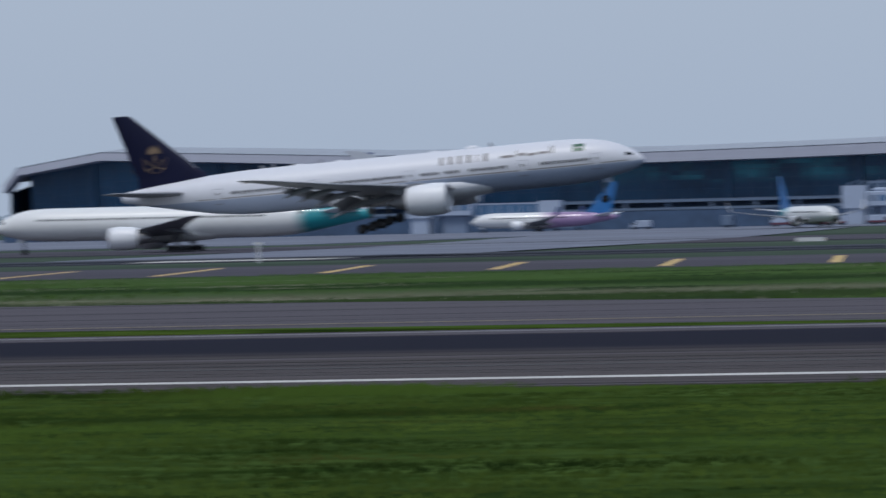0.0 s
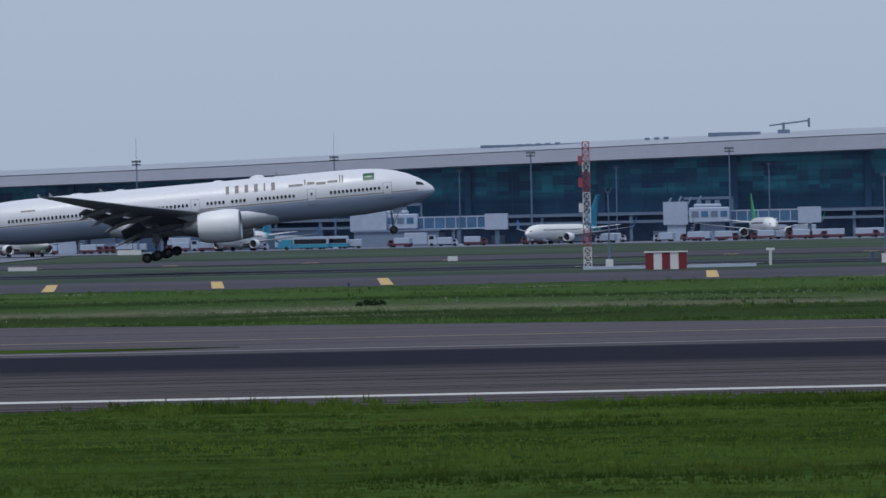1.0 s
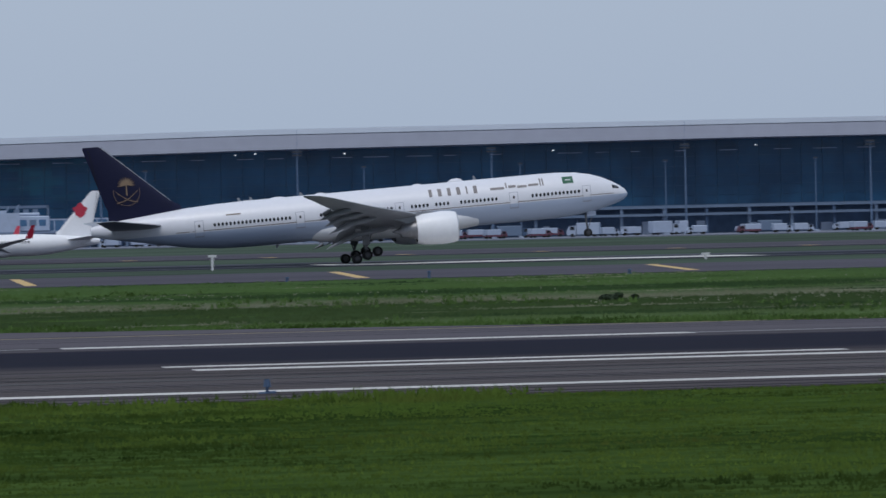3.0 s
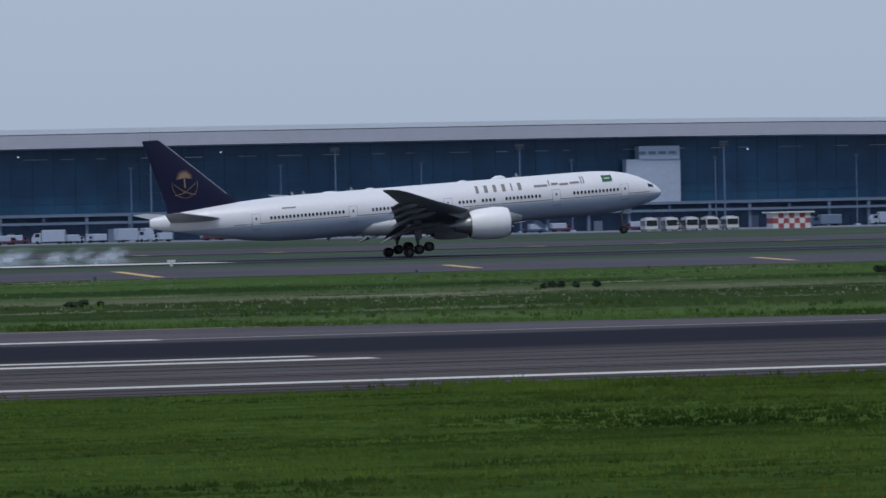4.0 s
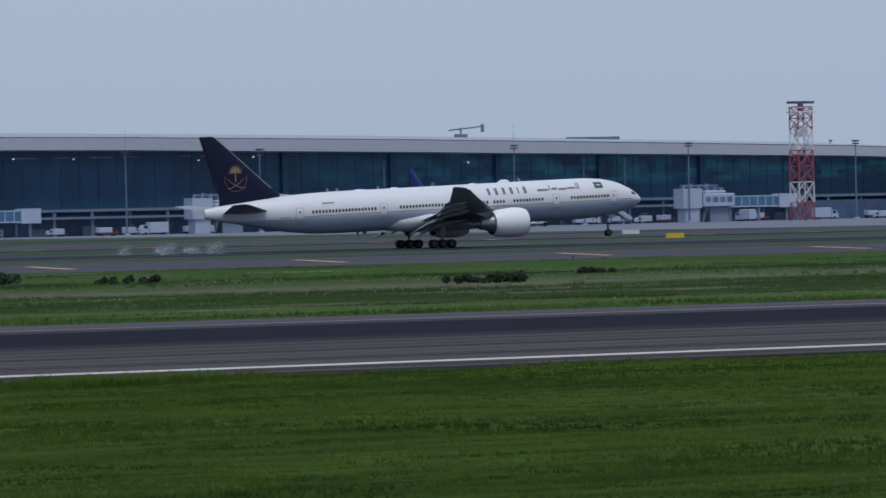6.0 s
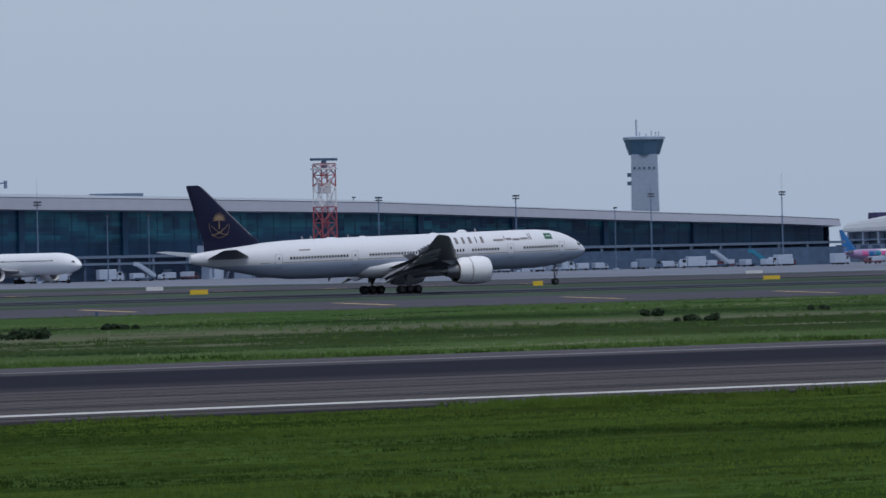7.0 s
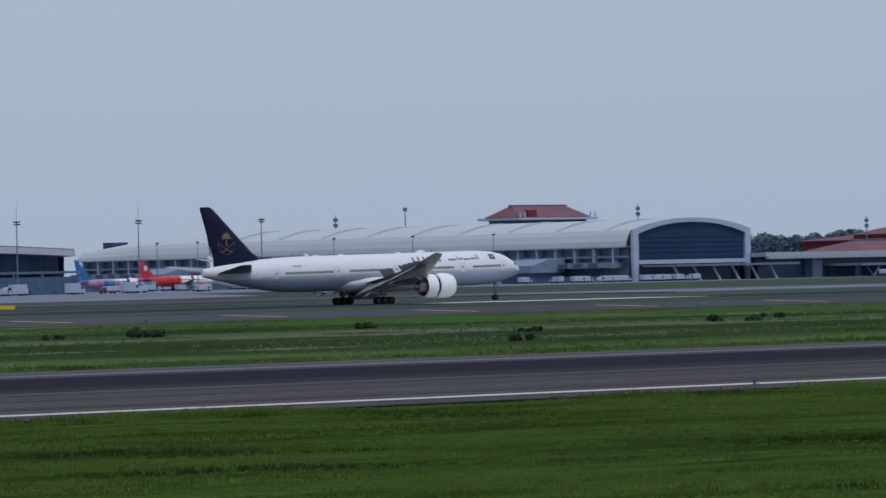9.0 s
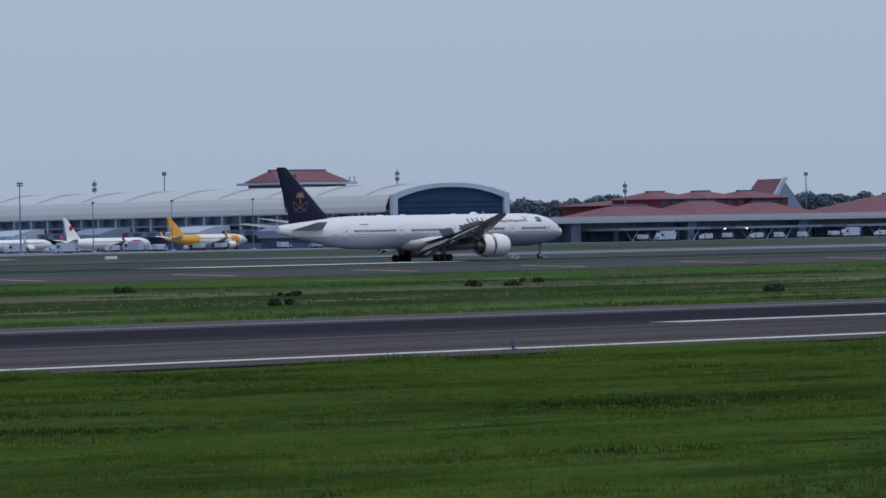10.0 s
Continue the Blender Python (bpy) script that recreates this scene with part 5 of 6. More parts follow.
def apron_bus(x, y, heading):
    ob = thing("apron_bus", "white apron bus with a wide dark windscreen, parked in a row", "bus", pose(x, y, land(y) + .06, 0, 0, heading), "apron bus row")
    bm = B()
    box(bm, -6.5, 6.5, -1.55, 1.55, .35, 3.25)
    bmesh.ops.bevel(bm, geom=list(bm.edges), offset=.22, segments=2, affect="EDGES")
    part("body", bm, SIGN_W, ob)
    bm = B()
    box(bm, 6.44, 6.56, -1.35, 1.35, 1.35, 2.75)
    part("windscreen", bm, GLASS_D, ob)
    for side in (-1, 1):
        for k in range(5):
            bm = B()
            box(bm, -5.9 + 2.4 * k, -3.8 + 2.4 * k, side * 1.58 - .03, side * 1.58 + .03, 1.4, 2.6)
            part("side_window", bm, GLASS_D, ob)
        for xx in (-4.2, 4.0):
            bm = B()
            rod(bm, (xx, side * 1.3 - .15, .48), (xx, side * 1.3 + .15, .48), .48, None, 12)
            part("wheel", bm, TYRE, ob)
    bm = B()
    box(bm, -3, 1.5, -1.0, 1.0, 3.24, 3.5)
    part("roof_unit", bm, PANEL_W, ob)


for k in range(5):
    apron_bus(375 + 5.3 * k, 1168, -102)
for k in range(34):
    vehicle(rs.choice(("van", "van", "baggage_tug", "truck")), 1290 + 14.5 * k + rs.uniform(-4, 4), 1214 + rs.uniform(-3, 4), rs.choice((0, 180, 15)))
for k in range(34):
    vehicle(rs.choice(("van", "truck", "baggage_tug", "van")), 1120 + rs.uniform(0, 60), 1264 + k * 9.0, rs.choice((0, 90, 180)))
for k in range(10):
    vehicle("van", 1150 + k * 6.2, 1228 + rs.uniform(-3, 3), rs.choice((0, 180)))


def mobile_stairs(x, y, flip, material):
    ob = thing("mobile_stairs", "mobile passenger stairs standing on the apron", "stairs", pose(x, y, land(y) + .06, 0, 0, 0 if flip > 0 else 180))
    bm = B()
    box(bm, -3, 3, -1, 1, .4, 1.0)
    part("chassis", bm, UNDER, ob)
    for k in range(10):
        bm = B()
        box(bm, -3 + .55 * k, -2.4 + .55 * k, -.9, .9, 1 + .36 * k, 1.12 + .36 * k)
        part("step", bm, FRAME_L, ob)
    for yy in (-.95, .95):
        bm = B()
        extrude_poly(bm, [(-3.2, 1.0), (-3.2, 2.0), (2.6, 5.6), (3.2, 5.6), (3.2, 4.5), (2.4, 4.5)], yy - .04, yy + .04)
        part("side_panel", bm, material, ob)
    bm = B()
    for xx in (-2, 2.4):
        rod(bm, (xx, -1, .4), (xx, 1, .4), .4)
    part("wheels", bm, TYRE, ob)


for x, y, f, m in ((935, 1292, -1, PANEL_W), (950, 1292, -1, TEAL), (198, 1226, -1, PANEL_W), (372, 1260, -1, UNDER), (705, 1262, -1, PANEL_W), (1172, 1432, -1, TEAL)):
    mobile_stairs(x, y, f, m)


# ---------------------------------------------------------------- masts, signs and markers by the runway
def lattice(name, label, x, y, h, w0, w1, cuts, top=False, mats=(MAST_R, MAST_W)):
    ob = thing(name, label, "mast", pose(x, y, land(y)))
    for i, (a, b) in enumerate(zip(cuts, cuts[1:])):
        bm = B()
        wa, wb = w0 + (w1 - w0) * a, w0 + (w1 - w0) * b
        n = max(1, round((b - a) * h / max(wa * .9, .9)))
        legs = [(-1, -1), (1, -1), (1, 1), (-1, 1)]
        t = .035 * w0 + .03
        for q in legs:
            rod(bm, (q[0] * wa / 2, q[1] * wa / 2, a * h), (q[0] * wb / 2, q[1] * wb / 2, b * h), t, None, 5)
        for k in range(n):
            z0, z1 = a * h + (b - a) * h * k / n, a * h + (b - a) * h * (k + 1) / n
            u0, u1 = (w0 + (w1 - w0) * z0 / h) / 2, (w0 + (w1 - w0) * z1 / h) / 2
            for j in range(4):
                p, q = legs[j], legs[(j + 1) % 4]
                rod(bm, (p[0] * u0, p[1] * u0, z0), (q[0] * u1, q[1] * u1, z1), t * .6, None, 4)
                rod(bm, (q[0] * u0, q[1] * u0, z0), (p[0] * u1, p[1] * u1, z1), t * .6, None, 4)
                rod(bm, (p[0] * u1, p[1] * u1, z1), (q[0] * u1, q[1] * u1, z1), t * .6, None, 4)
        part("lattice_section", bm, mats[i % 2], ob, "red painted lattice section" if mats[i % 2] is MAST_R else "white painted lattice section")
    return ob


rv = random.Random(31)
for k in range(46):
    vehicle(rv.choice(("van", "baggage_tug", "van", "baggage_tug", "truck")), -165 + 25.4 * k + rv.uniform(-6, 6), 1310 + rv.uniform(-2, 3), rv.choice((0, 180, 0, 180, 20)))
gs = lattice("antenna_mast", "red and white lattice antenna mast beside the runway", -10.8, 600, 15.5, .92, .78, (0, .17, .36, .60, .76, .84, 1.0), mats=(MAST_W, MAST_R))
for z in (7.4, 10.5, 13.2):
    bm = B()
    box(bm, -.95, -.5, -.5, .5, z - .5, z + .6)
    part("antenna_box", bm, MAST_R if z > 8 else SIGN_W, gs)
bm = B()
box(bm, -.6, 20.5, -1, 1, -.1, .22)
part("base_slab", bm, PANEL_W, gs, "pale concrete slab")
for x, y, h, dish in ((-8.2, 602, 9.0, True), (25.4, 600, 10.8, False), (34.0, 592, 6.1, False)):
    ob = thing("instrument_mast", "thin grey instrument mast on the grass beside the runway", "mast", pose(x, y, 0))
    bm = B()
    rod(bm, (0, 0, 0), (0, 0, h), .13, .07)
    part("pole", bm, STEEL, ob)
    bm = B()
    box(bm, -.45, .45, -.3, .3, 0, 1.1)
    part("cabinet", bm, SIGN_W, ob)
    if not dish:
        bm = B()
        box(bm, -1.6, 1.8, -.08, .08, .9, 1.05)
        box(bm, -1.7, -1.4, -.1, .1, .2, 1.3)
        box(bm, 1.5, 1.9, -.2, .2, .2, 1.5)
        part("sensor_arm", bm, UNDER, ob)
        bm = B()
        box(bm, -.4, .4, -.2, .2, h - .3, h + .1)
        part("sensor_head", bm, UNDER, ob)
    else:
        bm = B()
        rod(bm, (0, 0, h), (.5, 0, h + .9), .08)
        rod(bm, (0, 0, h), (-.5, 0, h + .9), .08)
        part("sensor_head", bm, UNDER, ob)
for x, y, h in ((11.4, 598, 1.9), (68.5, 603, 1.7), (-150, 600, 2.4), (130, 600, .6)):
    ob = thing("marker_post", "white marker post with a flat head beside the runway", "post", pose(x, y, 0))
    bm = B()
    rod(bm, (0, 0, 0), (0, 0, h), .17)
    part("post", bm, SIGN_W, ob)
    bm = B()
    box(bm, -.5, .5, -.15, .15, h - .1, h + .2)
    part("head", bm, SIGN_W, ob)

sign = thing("striped_shelter", "red and white striped equipment shelter beside the runway", "shelter", pose(-1.2, 570, 0))
for k in range(5):
    bm = B()
    box(bm, -2.4 + .96 * k, -2.4 + .96 * (k + 1) - .01, -1.2, 1.2, 0, 1.95)
    part("panel", bm, SIGN_R if k % 2 == 0 else SIGN_W, sign, "dark red panel" if k % 2 == 0 else "white panel")
bm = B()
box(bm, -2.5, 2.5, -1.3, 1.3, 1.95, 2.1)
part("roof", bm, SIGN_W, sign)

check = thing("checkered_hut", "red and white checkered hut beside the apron", "hut", pose(416, 1180, land(1180)))
for i in range(7):
    for j in range(3):
        bm = B()
        box(bm, -5 + 1.43 * i, -5 + 1.43 * (i + 1), -2.5, 2.5, 1.3 * j, 1.3 * (j + 1) - .01)
        part("panel", bm, MAST_R if (i + j) % 2 else SIGN_W, check)
bm = B()
box(bm, -6, 6, -3, 3, 3.9, 4.3)
part("roof", bm, SIGN_W, check)

for x, y, w, h, m, lab in ((424, 740, 3.5, .8, YELLOW_V, "yellow"), (500, 748, 2.0, .8, YELLOW_V, "yellow"), (559, 756, 3.8, .7, YELLOW_V, "yellow"), (-36, 791, 1.6, .75, SIGN_W, "white"), (-125, 1120, 5.5, 1.1, SIGN_W, "white"), (-102.6, 768, 4.5, .6, SIGN_W, "white"), (505, 900, 4.0, .8, SIGN_W, "white"), (712, 970, 5.0, .7, SIGN_W, "white"), (820, 960, 4, .8, SIGN_W, "white")):
    ob = thing("taxiway_sign", lab + " taxiway guidance sign board on short legs in the grass", "sign", pose(x, y, land(y)), "taxiway signs")
    bm = B()
    box(bm, -w / 2, w / 2, -.15, .15, .18, h + .2)
    part("board", bm, m, ob)
    for xx in (-w / 3, w / 3):
        bm = B()
        rod(bm, (xx, 0, 0), (xx, 0, .3), .06)
        part("leg", bm, STEEL, ob)

for x, y in ((17.8, 143.2), (144.0, 143.2)):
    ob = thing("runway_edge_light", "small dark runway edge light on a short stem", "runway light", pose(x, y, .05), "runway edge lights")
    bm = B()
    rod(bm, (0, 0, 0), (0, 0, .22), .05)
    rod(bm, (-.25, 0, .0), (.25, 0, .03), .05)
    part("stem", bm, UNDER, ob)
    bm = B()
    rod(bm, (0, 0, .2), (0, 0, .42), .12, .08)
    part("lamp_head", bm, UNDER, ob)
for x, y, h in ((71.6, 452, .6), (90, 449, .35), (58, 450, .35), (121, 449, .3), (245, 449, .4), (352, 449, .4), (-30, 449, .35)):
    ob = thing("edge_stub", "small dark marker stub at the taxiway edge", "marker", pose(x, y, 0), "taxiway stubs")
    bm = B()
    rod(bm, (0, 0, 0), (0, 0, h), .16, .12)
    rod(bm, (0, 0, h), (0, 0, h + .12), .22, .16)
    part("stub", bm, UNDER, ob)

# radar tower on a red and white lattice
rt = lattice("radar_tower", "red and white lattice tower with a rotating radar on top", 729.6, 1200, 32.5, 5.0, 4.6, (0, .16, .34, .62, .80, 1.0))
bm = B()
box(bm, -2.9, 2.9, -2.9, 2.9, 30.8, 31.2)
for q in (-2.9, 2.9):
    rod(bm, (-2.9, q, 32.2), (2.9, q, 32.2), .08)
    rod(bm, (q, -2.9, 32.2), (q, 2.9, 32.2), .08)
part("platform", bm, MAST_W, rt)
bm = B()
rod(bm, (0, 0, 31), (0, 0, 33.4), .8)
part("pedestal", bm, UNDER, rt)
bm = B()
extrude_poly(bm, [(-4.2, 33.4), (-4.4, 34.1), (4.4, 34.1), (4.2, 33.4)], -.5, .5)
part("radar_antenna", bm, UNDER, rt)
bm = B()
box(bm, -1.4, 1.4, -1.4, 1.4, 24, 27)
part("cabin", bm, MAST_W, rt)

# control tower
ct = thing("control_tower", "grey concrete control tower with a flared dark glass cabin", "tower", pose(1332, 1900, 1, 0, 0, -35))
bm = B()
loft(bm, [[Vector((w * c, w * s, z)) for c, s in ((-1, -1), (1, -1), (1, 1), (-1, 1))] for w, z in ((7.0, 0), (6.2, 52.5))])
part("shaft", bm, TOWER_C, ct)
for k in range(5):
    bm = B()
    box(bm, -5.2 + 2.3 * k, -4.2 + 2.3 * k, -6.5, -6.1, 45.5, 46.5)
    part("window", bm, DARKGLASS, ct)
bm = B()
loft(bm, [[Vector((w * math.cos(a), w * math.sin(a), z)) for a in [math.pi / 4 + 2 * math.pi * i / 8 for i in range(8)]] for w, z in ((7.2, 52.3), (7.7, 53.6), (9.5, 59.4))])
part("cabin_glass", bm, TOWER_GLASS, ct, "dark slanted cabin glazing")
bm = B()
loft(bm, [[Vector((w * math.cos(a), w * math.sin(a), z)) for a in [math.pi / 4 + 2 * math.pi * i / 8 for i in range(8)]] for w, z in ((9.9, 59.4), (9.9, 60.5), (9.3, 60.9))])
part("roof_rim", bm, TOWER_C, ct)
for x, h in ((-3.5, 9), (-2, 3), (1, 2.2), (3.5, 3.6), (5.5, 2.8), (7, 3.2)):
    bm = B()
    rod(bm, (x, -3, 60), (x, -3, 60 + h), .35 if h > 5 else .2)
    part("antenna", bm, TOWER_C, ct)
for z in (38, 42):
    bm = B()
    box(bm, -8.2, -6.3, -6.5, -4.5, z, z + 1.8)
    part("dish", bm, UNDER, ct)

# ---------------------------------------------------------------- vaulted hall
hall = thing("terminal_hall", "vaulted hall with a silver roof and a great arched dark window", "building", kind="structure")
X0, X1, Y0, Y1, EAVE, RISE = 1196.0, 1251.0, 1250.0, 1566.0, 13.6, 10.2


def vault(u, drop=0.0):
    """Height of the roof at u from 0 to 1 across the hall."""
    return 23.0 - 4.0 * abs(2 * u - 1) ** 2.2 - drop


us = [i / 16 for i in range(17)]
verts, faces = [], []
ny = 22
prof = [(X0 - 2.6, 13.6), (X0 - 2.3, 15.4), (X0 - 1.2, 17.8)] + [(X0 + (X1 - X0) * u, vault(u) + .4) for u in us] + [(X1 + 1.2, 17.8), (X1 + 2.3, 15.4), (X1 + 2.6, 13.6)]
for j in range(ny + 1):
    y = Y0 - 1 + (Y1 - Y0 + 1) * j / ny
    s = 1 - .45 * max(0, (j / ny - .80) / .20) ** 2
    for x, z in prof:
        verts.append((x, y, (z - 13.6) * s + 13.6))
kp = len(prof)
for j in range(ny):
    for i in range(kp - 1):
        faces.append((j * kp + i, j * kp + i + 1, (j + 1) * kp + i + 1, (j + 1) * kp + i))
ob = link("roof", verts, faces, HALL_ROOF)
ob.parent = hall
ob.modifiers.new("thick", "SOLIDIFY").thickness = .4
for k in range(9):
    bm = B()
    y = Y0 + 12 + 26 * k
    loft(bm, [[Vector((X0 + 1 + (X1 - X0) * .42 * u, y + a, vault(.02 + .42 * u) + .45 + .6 * b * math.sin(math.pi * u))) for a, b in ((-1.2, 0), (0, .9), (1.2, 0), (0, -.2))] for u in [i / 6 for i in range(7)]])
    part("roof_rib", bm, FASCIA, hall)
bm = B()
box(bm, X0 - 2.9, X0 - 2.5, Y0, Y1, 13.2, 13.7)
part("gutter", bm, FASCIA, hall)
# front arch
outer = [(X0 + (X1 - X0) * (-.03 + 1.06 * u), vault(u) + .5) for u in us]
inner = [(X0 + (X1 - X0) * (.018 + .964 * u), vault(u) - 1.0) for u in us]
for name, ring, base, m, y0, y1 in (("arch_rim", outer, 0, PANEL_W, Y0 - 4, Y0 - 2.6),):
    bm = B()
    pts = [(outer[0][0] + .5, 1), (outer[0][0], 9)] + outer + [(outer[-1][0], 9), (outer[-1][0] - .5, 1), (inner[-1][0] + .5, 1), (inner[-1][0], 9)] + inner[::-1] + [(inner[0][0], 9), (inner[0][0] - .5, 1)]
    for yy, flip in ((y0, 0), (y1, 1)):
        n = len(outer) + 2
        o = [pts[i] for i in range(n)]
        inn = [pts[i] for i in range(2 * n + 1, n + 1, -1)]
        o, inn = [(outer[0][0] + .5, 1), (outer[0][0], 9)] + outer + [(outer[-1][0], 9), (outer[-1][0] - .5, 1)], [(inner[0][0] - .5, 1), (inner[0][0], 9)] + inner + [(inner[-1][0], 9), (inner[-1][0] + .5, 1)]
        if not flip:
            ring_a = [bm.verts.new((x, yy, z)) for x, z in o]
            ring_b = [bm.verts.new((x, yy, z)) for x, z in inn]
        else:
            ring_c = [bm.verts.new((x, yy, z)) for x, z in o]
            ring_d = [bm.verts.new((x, yy, z)) for x, z in inn]
    for i in range(len(ring_a) - 1):
        for p, q in ((ring_a, ring_b), (ring_b, ring_d), (ring_d, ring_c), (ring_c, ring_a)):
            bm.faces.new((p[i], p[i + 1], q[i + 1], q[i]))
    part(name, bm, m, hall, "white arched rim of the hall front")
bm = B()
vs = [bm.verts.new((x, Y0 - 3.0, z)) for x, z in [(inner[0][0], 8.5)] + inner + [(inner[-1][0], 8.5)]]
bm.faces.new(vs)
part("arch_glass", bm, ARCH_GLASS, hall, "dark arched window of the hall front")
for k in range(5):
    bm = B()
    z = 9.6 + 1.8 * k
    w = .46
    cxh = (X0 + X1) / 2
    box(bm, cxh - (X1 - X0) * w, cxh + (X1 - X0) * w, Y0 - 3.25, Y0 - 3.02, z, z + .12)
    part("transom", bm, FRAME, hall)
bm = B()
box(bm, X0 + 1, X1 - 1, Y0 - 4.2, Y0 - 1.0, 7.3, 8.7)
part("front_beam", bm, PANEL_W, hall)
bm = B()
box(bm, X0 + 2, X1 + 8, Y0 - 22, Y0 - 4.5, 6.2, 6.9)
part("front_canopy", bm, FRAME_L, hall)
bm = B()
box(bm, X0 + 1, X1 - 1, Y0, Y0 + 1, 1, 7.3)
part("front_wall", bm, CONC_GLASS, hall)
for k in range(6):
    bm = B()
    rod(bm, (X0 + 6 + 9.5 * k, Y0 - 20, 1.2), (X0 + 4.2 + 9.5 * k, Y0 - 18, 6.4), .45)
    part("canopy_strut", bm, PANEL_W, hall)
# flank: glass band between white posts, lower storeys
bm = B()
box(bm, X0 + .4, X0 + 1, Y0 + .5, Y1, 1, EAVE)
part("flank_glass", bm, HALL_GLASS, hall, "blue-grey window band along the hall")
bm = B()
box(bm, X0 - 2.0, X0 + .6, Y0 - 1, Y1, 9.7, 10.4)
box(bm, X0 - 6, X0 + .6, Y0 + 3, Y1, 6.2, 8.2)
box(bm, X0 - 4, X0 + .3, Y0 + 3, Y1, 1, 3.4)
part("flank_wall", bm, WALLGREY, hall, "blue-grey lower wall of the hall")
bm = B()
box(bm, X0 - .4, X0 + 1, Y0 - 1, Y1, 13.2, 14.2)
part("eave_beam", bm, FASCIA, hall)
for k in range(32):
    bm = B()
    y = Y0 + 6 + 9.9 * k
    box(bm, X0 - 2.3, X0 + .5, y - .4, y + .4, 6, 13.6)
    part("flank_post", bm, PANEL_W, hall)
for k in range(40):
    bm = B()
    y = Y0 + 10 + 7.7 * k
    box(bm, X0 - 6.2, X0 - 5.9, y, y + 4.6, 6.6, 7.9)
    part("flank_window", bm, UNDER, hall)
bm = B()
box(bm, X1 - 1, X1, Y0, Y1, 1, EAVE)
box(bm, X0, X1, Y1 - 1, Y1, 1, EAVE)
part("rear_wall", bm, WALLGREY, hall)
bm = B()
box(bm, X0 + 6, X0 + 14, Y1 - 12, Y1 - 6, 14, 20.8)
part("roof_house", bm, PURPLE, hall, "dark violet roof house")
for k, y in enumerate((1290, 1340, 1395, 1445, 1500)):
    bm = B()
    extrude_poly(bm, [(1178, 5.0), (1178, 7.6), (1186, 9.6), (1194, 10.0), (1194, 5.0)], y - 9, y + 9)
    part("gate_pavilion", bm, PANEL_W if k % 2 else WALLGREY, hall, "curved gate pavilion roof")
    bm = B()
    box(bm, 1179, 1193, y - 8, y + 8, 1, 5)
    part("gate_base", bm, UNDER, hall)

# flat concourse to the right
conc = thing("concourse", "long low concourse with a pale flat roof over dark glass", "building", kind="structure")
bm = B()
box(bm, 1252, 1900, 1238, 1275, 9.0, 10.6)
part("roof", bm, ROOF, conc, "pale flat roof")
bm = B()
box(bm, 1254, 1896, 1244, 1272, 1, 9.0)
part("wall", bm, CONC_GLASS, conc, "dark teal glazed wall")
bm = B()
box(bm, 1252, 1898, 1236.5, 1238, 8.2, 9.2)
part("fascia", bm, FASCIA, conc)
for k in range(10):
    x = 1285 + 62 * k
    bm = B()
    box(bm, x, x + 48, 1222, 1243, 5.2, 6.1)
    part("canopy", bm, FRAME_L, conc)
    for q in range(5):
        bm = B()
        box(bm, x + 2 + 10.8 * q, x + 3.2 + 10.8 * q, 1226, 1227.5, 1, 5.3)
        part("canopy_post", bm, UNDER, conc)
    for q in range(4):
        for lean in (-1, 1):
            bm = B()
            rod(bm, (x + 8 + 10.8 * q, 1224, 1.2), (x + 8 + 10.8 * q + lean * 3.4, 1224, 5.3), .28, None, 6)
            part("canopy_strut", bm, PANEL_W if lean > 0 else FRAME_L, conc)
    bm = B()
    box(bm, x - 7, x - 2, 1240, 1244, 1, 9)
    part("pier", bm, WALLGREY, conc)
    # the bay's light is only the panel's colour, nothing glows here
    bm = B()
    box(bm, x + 6, x + 40, 1243.2, 1243.9, 1.6, 4.6)
    part("painted_lit_bay", bm, PANEL_W if k % 2 else WALLGREY, conc)
for x in (1340, 1352, 1480, 1530):
    bm = B()
    box(bm, x, x + .9, 1221.6, 1221.95, 5.0, 5.5)
    part("lamp", bm, LITE, conc, "small lit lamp under the canopy")


def hip_roof(name, label, x0, x1, y0, y1, z0, zw, zr, inset, wall=WALLGREY):
    ob = thing(name, label, "building", pose((x0 + x1) / 2, (y0 + y1) / 2, 0), kind="")
    w, d = (x1 - x0) / 2, (y1 - y0) / 2
    bm = B()
    box(bm, -w * .93, w * .93, -d * .9, d * .9, z0, zw)
    part("wall", bm, wall, ob)
    bm = B()
    loft(bm, [[Vector(p) for p in r] for r in ([(-w, -d, zw - .3), (w, -d, zw - .3), (w, d, zw - .3), (-w, d, zw - .3)], [(-w, -d, zw), (w, -d, zw), (w, d, zw), (-w, d, zw)], [(-w + inset, -.5, zr), (w - inset, -.5, zr), (w - inset, .5, zr), (-w + inset, .5, zr)])])
    part("roof", bm, TILE_R, ob, "red tiled hipped roof")
    bm = B()
    box(bm, -w + inset - 1, w - inset + 1, -.9, .9, zr - .2, zr + .5)
    part("ridge", bm, UNDER, ob)
    for k in range(int(w * 2 / 7)):
        bm = B()
        x = -w * .9 + 7 * k
        box(bm, x, x + 4, -d * .9 - .1, -d * .9 + .1, zw - 3.2, zw - 1)
        part("window", bm, DARKGLASS, ob)
    return ob


pag = hip_roof("pavilion", "raised pavilion with a red hipped roof and white balcony rim", 1554, 1600, 1698, 1722, 1, 31.5, 36.8, 6, DARKGLASS)
bm = B()
box(bm, -25, 25, -15, 15, 30.0, 31.1)
part("balcony", bm, PANEL_W, pag, "white balcony rim")
for x in (-24, -21, 21, 24):
    bm = B()
    rod(bm, (x, -14, 31), (x, -14, 33.6), .4)
    part("finial", bm, PANEL_W, pag)
bm = B()
box(bm, -19, -14, -14.5, -12, 31.1, 34.6)
